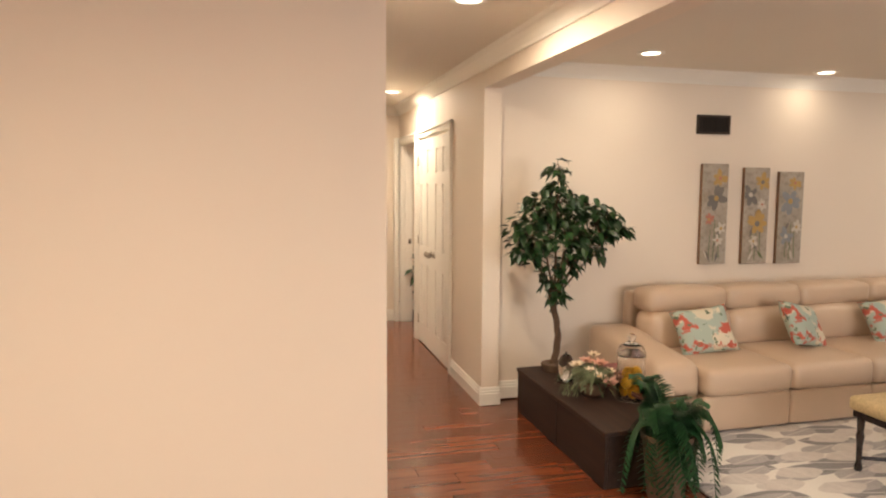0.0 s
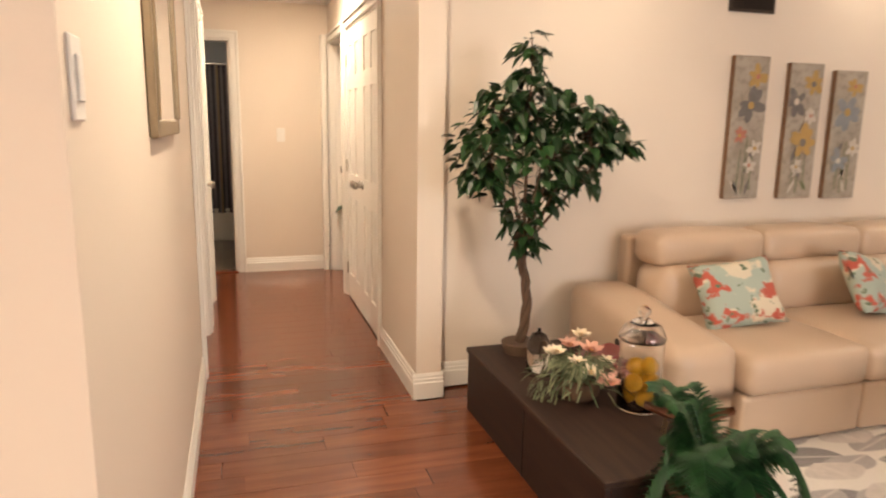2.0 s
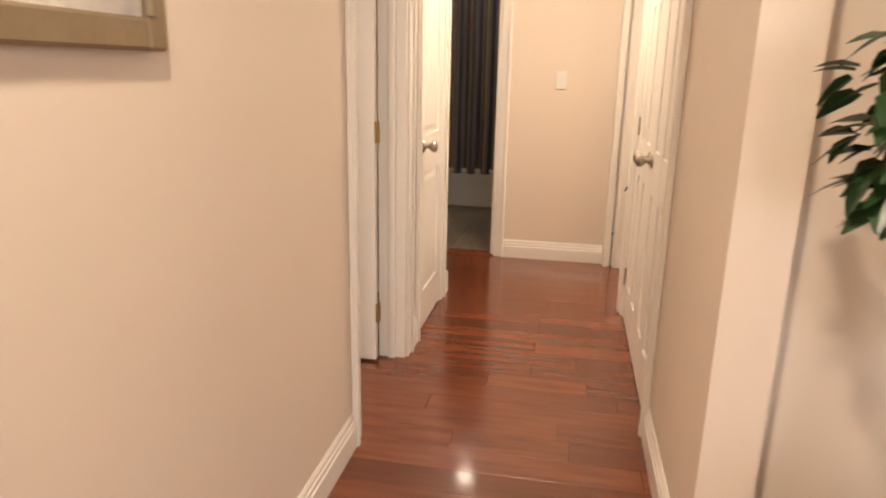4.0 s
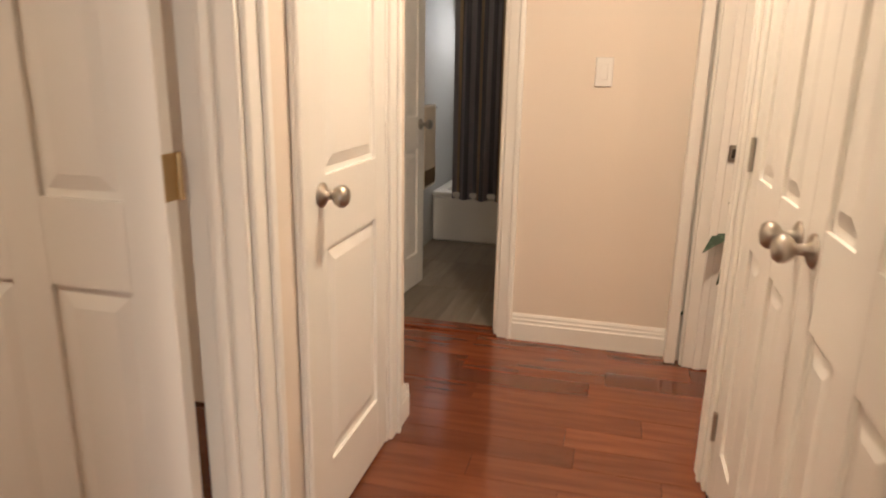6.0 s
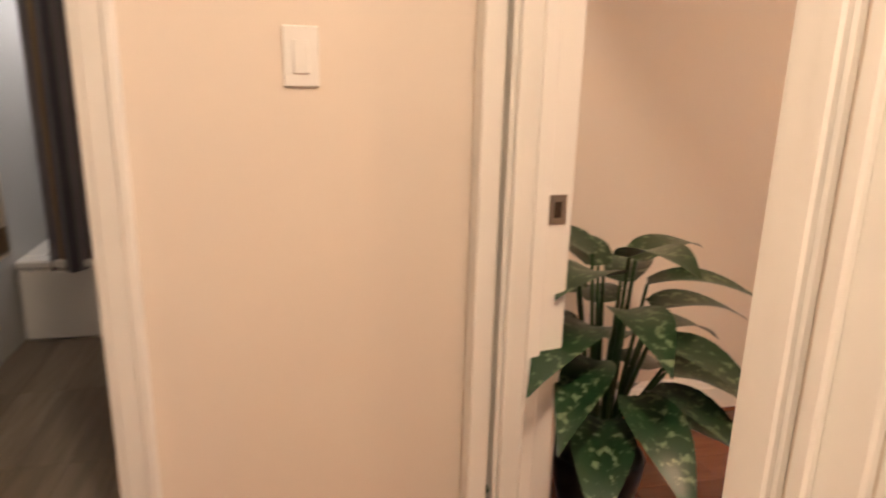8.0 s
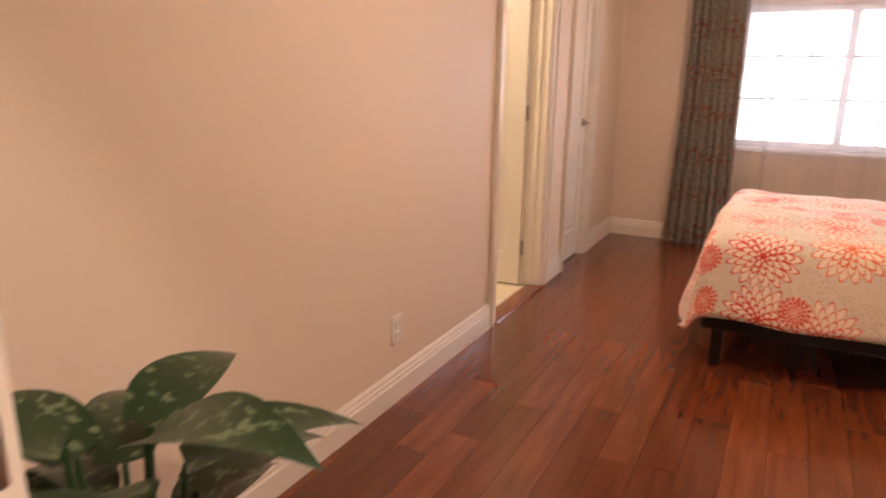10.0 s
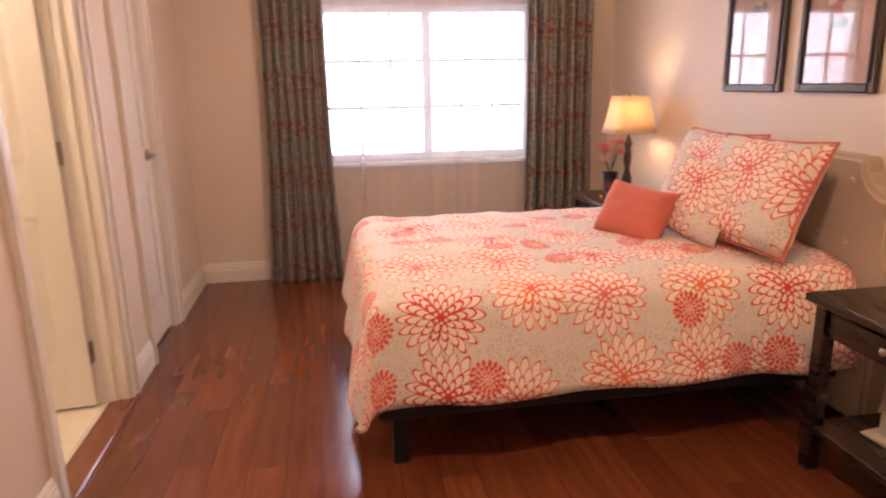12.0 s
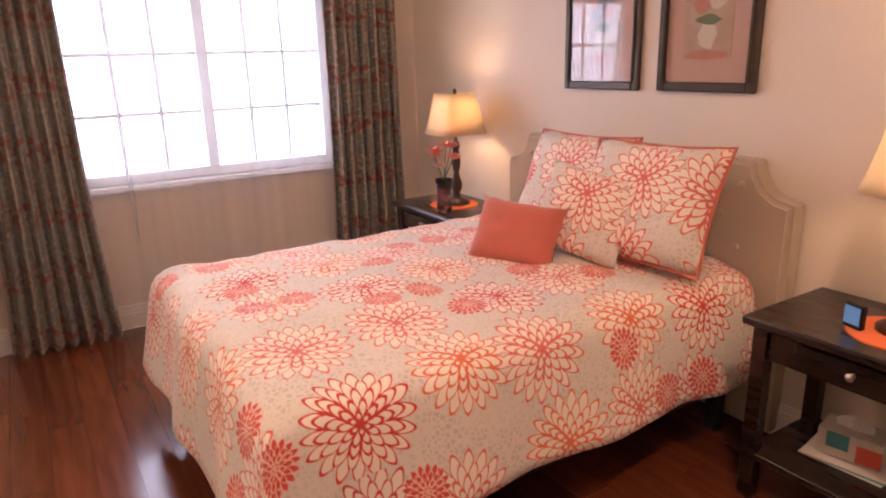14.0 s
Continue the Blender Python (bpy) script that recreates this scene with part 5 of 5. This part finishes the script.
nightstand(3.085 + OX, 3.62 + OY, 0.62, 0.42, 0.60, "dark espresso wooden nightstand with open shelf beside the bed")
nightstand(5.29 + OX, 3.62 + OY, 0.60, 0.42, 0.58, "dark espresso wooden nightstand in the window corner")
M["shade"] = Nodes("lamp_shade_cloth")
_n = M["shade"]
_n.bsdf.inputs["Transmission Weight"].default_value = 0.0
_tl = _n.t.nodes.new("ShaderNodeBsdfTranslucent")
_tl.inputs[0].default_value = (0.85, 0.72, 0.52, 1)
_mx = _n.t.nodes.new("ShaderNodeMixShader")
_mx.inputs[0].default_value = 0.6
_n.bsdf.inputs["Base Color"].default_value = (0.75, 0.66, 0.52, 1)
_n.t.links.new(_n.bsdf.outputs[0], _mx.inputs[1])
_n.t.links.new(_tl.outputs[0], _mx.inputs[2])
_n.t.links.new(_mx.outputs[0], _n.t.nodes["Material Output"].inputs[0])
M["shade"] = _n.mat
M["bulb"] = glow("bulb_glass", (1.0, 0.72, 0.38), 30.0)
M["lampwood"] = plain("dark_turned_resin", (0.05, 0.026, 0.018), 0.4, var=0.3, scale=20)
M["orange"] = plain("orange_felt", (0.75, 0.17, 0.05), 0.85)


def table_lamp(x, y, z, watts=5.0):
    mt = tagged(part("doily", lathe([(0.13, 0.0), (0.13, 0.004), (0.0, 0.005)], 32), "orange", None, "round orange felt mat on the nightstand"), category="mat")
    mt.location = (x, y + 0.02, z)
    th = thing("table_lamp", x, y, z + 0.005, "table lamp with dark turned base and lit cream square shade", "table lamp", "lamps on the nightstands")
    part("base", lathe([(0.07, 0), (0.07, 0.012), (0.05, 0.025), (0.022, 0.035), (0.018, 0.06), (0.028, 0.08), (0.03, 0.11), (0.02, 0.14), (0.014, 0.17), (0.02, 0.19), (0.024, 0.23), (0.016, 0.29), (0.022, 0.31), (0.012, 0.34), (0.007, 0.36), (0.007, 0.58), (0.012, 0.59), (0.003, 0.605)], 20), "lampwood", th, smooth=True)
    bm = bmesh.new()
    rings = []
    for t in range(6):
        f = t / 5
        h_, w_ = 0.375 + 0.205 * f, 0.135 - 0.045 * f ** 0.8
        ring = []
        for k in range(32):
            a = 2 * math.pi * k / 32
            e = (abs(math.cos(a)) ** 5 + abs(math.sin(a)) ** 5) ** (-1 / 5)
            ring.append(bm.verts.new((w_ * e * math.cos(a), w_ * e * math.sin(a), h_)))
        rings.append(ring)
    for a_, b_ in zip(rings, rings[1:]):
        for k in range(32):
            bm.faces.new((a_[k], a_[(k + 1) % 32], b_[(k + 1) % 32], b_[k]))
    sh = part("shade", bm, "shade", th, "cream cloth shade, lit", True)
    md = sh.modifiers.new("thickness", "SOLIDIFY")
    md.thickness = 0.0015
    bm = bmesh.new()
    bmesh.ops.create_uvsphere(bm, u_segments=14, v_segments=10, radius=0.026)
    bm.transform(Matrix.Translation((0.022, 0, 0.47)))
    part("bulb", bm, "bulb", th, "lit bulb", True)
    lp = new("lamp_glow", bpy.data.lights.new("lamp_glow", "POINT"))
    lp.data.energy, lp.data.color, lp.data.shadow_soft_size = watts, (1.0, 0.66, 0.30), 0.03
    lp.location = (x - 0.045, y, z + 0.50)


table_lamp(3.37 + OX, 3.82 + OY, 0.60, 3.8)
table_lamp(5.58 + OX, 3.80 + OY, 0.58)
M["purple_glass"] = glass("smoky_purple_glass", (0.45, 0.36, 0.50), 0.05)
M["petal_coral"] = plain("coral_petal", (0.78, 0.27, 0.22), 0.7, var=0.2, scale=30)
bouquet("vase_of_flowers", 5.47 + OX, 3.95 + OY, 0.58, "smoky glass vase of coral pink flowers on the nightstand",
        [(-0.09, 0.0, 0.28, 0.055, "petal_coral"), (0.02, 0.04, 0.30, 0.06, "petal_coral"), (0.09, 0.0, 0.27, 0.055, "petal_coral"), (-0.03, -0.03, 0.33, 0.05, "petal_coral"), (0.05, -0.05, 0.32, 0.05, "petal_coral"), (-0.05, 0.06, 0.24, 0.05, "petal_pink")], 0, 9, (0.08, 0.16),
        ([(0.035, 0), (0.04, 0.02), (0.036, 0.10), (0.045, 0.17), (0.040, 0.17), (0.030, 0.10), (0.0, 0.03)], "purple_glass"))
M["blue_screen"] = glow("small_screen", (0.10, 0.22, 0.38), 0.6)
ck = thing("digital_clock", 3.465 + OX, 3.90 + OY, 0.606, "small blue-faced digital clock on the orange mat", "clock", turn=165)
part("case", B(-0.03, 0.03, -0.008, 0.012, 0, 0.07, bevel=0.004), "black", ck)
part("screen", B(-0.024, 0.024, -0.0095, -0.0082, 0.012, 0.062), "blue_screen", ck, "blue display")
M["card"] = plain("white_carton", (0.70, 0.64, 0.56), 0.6, var=0.1)
M["red_print"] = plain("red_print", (0.60, 0.10, 0.06), 0.5)
M["teal_print"] = plain("teal_print", (0.08, 0.30, 0.33), 0.5)
tx = thing("tissue_box", 3.46 + OX, 3.80 + OY, 0.176, "floral tissue box with tissue pulled out, on the nightstand shelf", "tissue box", turn=12)
part("carton", B(-0.085, 0.085, -0.05, 0.05, 0, 0.085, bevel=0.003), "card", tx)
part("printed_panel", B(-0.085, -0.02, 0.0503, 0.0513, 0.005, 0.06), "red_print", tx)
part("printed_panel", B(0.0, 0.06, 0.0503, 0.0513, 0.03, 0.08), "teal_print", tx)
bm = bmesh.new()
for k in range(5):
    leaf(bm, Vector((-0.03 + 0.015 * k, 0, 0.083)), Vector((0.3 - 0.15 * k, 0.1, 1)), Vector((0, 1, 0)), 0.06, 0.06, 0.4, 0.2)
part("tissue", bm, "plastic", tx, "white tissue")
mg = thing("magazines", 3.46 + OX, 3.80 + OY, 0.1625, "short stack of magazines under the tissue box", "magazine", turn=4)
for k, mt_ in enumerate(("card", "teal_print", "card")):
    ob = part("magazine", B(-0.115, 0.115, -0.085, 0.085, k * 0.0043, k * 0.0043 + 0.004), mt_, mg)
    ob.matrix_basis = pose(0, 0, 0, 0, 0, k * 3)

# framed flower prints over the bed
M["frame_dark"] = plain("bronzed_frame", (0.075, 0.055, 0.04), 0.38, 0.55, 0.35, 20)
M["mount_rose"] = plain("dusty_rose_mount", (0.47, 0.30, 0.245), 0.85, var=0.04)
M["print_tan"] = painting_skin("tan_print", (0.44, 0.33, 0.24), (0.38, 0.26, 0.18), (0.30, 0.2, 0.14))
vase_shapes = lambda f1, f2: [(0.0, 0.13, 0.09, 0.018, "rose"), (0.0, 0.20, 0.036, 0.055, "offwhite"), (0.0, 0.25, 0.05, 0.018, "leafgreen"), (-0.03, 0.30, 0.035, 0.03, f1), (0.035, 0.315, 0.035, 0.03, f2), (0.0, 0.345, 0.03, 0.028, f1), (-0.05, 0.34, 0.024, 0.022, f2), (0.055, 0.36, 0.022, 0.02, f1)]
framed("framed_print", 4.735 + OX, BS, 1.195, 180, 0.43, 0.56, 0.035, "frame_dark", "print_tan", "mount_rose", "bronze-framed print of purple flowers in a vase above the bed", vase_shapes("slate", "rose"))
framed("framed_print", 4.22 + OX, BS, 1.198, 180, 0.42, 0.56, 0.035, "frame_dark", "print_tan", "mount_rose", "bronze-framed print of red flowers in a pot above the bed", vase_shapes("rose", "offwhite"))


def dumb_cane(x, y):
    rng = random.Random(11)
    th = thing("potted_plant", x, y, 0, "variegated dumb cane in a dark pot in the bedroom corner", "plant")
    part("pot", lathe([(0.09, 0.0), (0.12, 0.12), (0.13, 0.19), (0.12, 0.2), (0.11, 0.18), (0.0, 0.17)], 24), "black", th, "dark glazed pot", True)
    for k in range(32):
        a = k * 2.4 + rng.uniform(-0.2, 0.2)
        tilt = 0.35 + 0.55 * (1 - (k % 24) / 24)
        hgt = 0.42 + 0.37 * (k % 24) / 24 if k < 24 else 0.30 + 0.02 * (k - 24)
        p0 = Vector((0.02 * math.cos(a), 0.02 * math.sin(a), 0.17))
        p1 = Vector((0.13 * math.cos(a) * (1.4 - (k % 24) / 24), 0.13 * math.sin(a) * (1.4 - (k % 24) / 24), hgt))
        lf = bmesh.new()
        leaf(lf, p1, Vector((math.cos(a), math.sin(a), 1.1 - tilt * 1.3)), Vector((0, 0, 1)), rng.uniform(0.27, 0.35), rng.uniform(0.13, 0.16), 0.22, 0.45, 9)
        lob = part("leaf", lf, "dumb", th, smooth=True)
        part("stalk", tube(bmesh.new(), [tuple(p0), tuple((p0 + p1) / 2 + Vector((0, 0, 0.03))), tuple(p1)], [0.009, 0.007, 0.005], 6), "fern", lob)


dumb_cane(1.665, 6.11)


# ---- floor planks, laid last ----
def lay_floor():
    slab = setting("floor", boxes((-3.2, 7.4, -4.0, 3.0, -0.05, -0.012), (-2.1, 1.31, 3.0, 6.11, -0.05, -0.012), (1.311, 6.56, 3.5, 6.66, -0.05, -0.012)), "floor", "glossy reddish cherry plank floor")
    shared = {}
    rng = random.Random(4)

    def plank(length):
        key = round(length, 2)
        if key not in shared:
            bm = B(0.0006, key - 0.0006, 0.0006, 0.1264, -0.012, 0.0)
            top = [e for e in bm.edges if all(v.co.z > -0.001 for v in e.verts)]
            bmesh.ops.bevel(bm, geom=top, offset=0.0004, segments=1, affect="EDGES")
            shared[key] = mesh("plank", bm, "floor")
        return shared[key]

    rest = bmesh.new()
    count = 0
    rows = [(y, -3.0, 7.3) for y in np.arange(-3.9, 0.12, 0.127)] + [(y, HL if y > 1.0 else -1.0, 2.2) for y in np.arange(0.164, 2.83, 0.127)]
    rows += [(y, -0.4, HR) for y in np.arange(2.831, 4.98, 0.127)] + [(y, -0.4, HR + 0.1308 if y > 5.1 else HR) for y in np.arange(4.99, 5.99, 0.127)]
    rows += [(y, HR + 0.131, BE) for y in np.arange(BS - 0.05, 6.60, 0.127)]
    rows += [(y, 2.2, 7.3) for y in np.arange(0.164, 2.95, 0.127)]
    for y, x0, x1 in rows:
        x = x0 - rng.uniform(0, 0.8)
        while x < x1:
            length = rng.choice((0.42, 0.6, 0.78, 0.95, 1.15))
            a, b = max(x, x0), min(x + length, x1)
            x += length
            if b - a < 0.03:
                continue
            near = y > 0.1 and not (x0 >= 2.1 and y < 3.2)
            if near and count < 420:
                ob = new("plank", plank(b - a))
                ob.matrix_basis = pose(a, y, 0)
                ob.parent = slab
                count += 1
            else:
                c = [rest.verts.new(p) for p in ((a + 0.0006, y, 0), (b - 0.0006, y, 0), (b - 0.0006, y + 0.1264, 0), (a + 0.0006, y + 0.1264, 0))]
                rest.faces.new(c)
    tagged(part("planks", rest, "floor", slab), kind="stuff")



def lay_bath_tiles(parent, x0, x1, y0, y1, w, length, material, z):
    """Rectangular tiles with open joints, in rows."""
    bm = B(0.0012, w - 0.0012, 0.0012, length - 0.0012, -0.004, 0.0, bevel=0.001)
    shared = mesh("tile", bm, material)
    for i in range(int((x1 - x0) / w)):
        y = y0
        while y + length <= y1 + 0.001:
            ob = new("tile", shared)
            ob.matrix_basis = pose(x0 + i * w, y, z)
            ob.parent = parent
            y += length


lay_floor()
lay_bath_tiles(bpy.data.objects["floor_bath"], -0.33, 0.95, 6.112, 7.70, 0.16, 0.529, "tile_plank", 0.0045)
lay_bath_tiles(bpy.data.objects["floor_ensuite"], 3.95, 5.13, 6.70, 8.0, 0.295, 0.295, "tile_light", 0.0025)
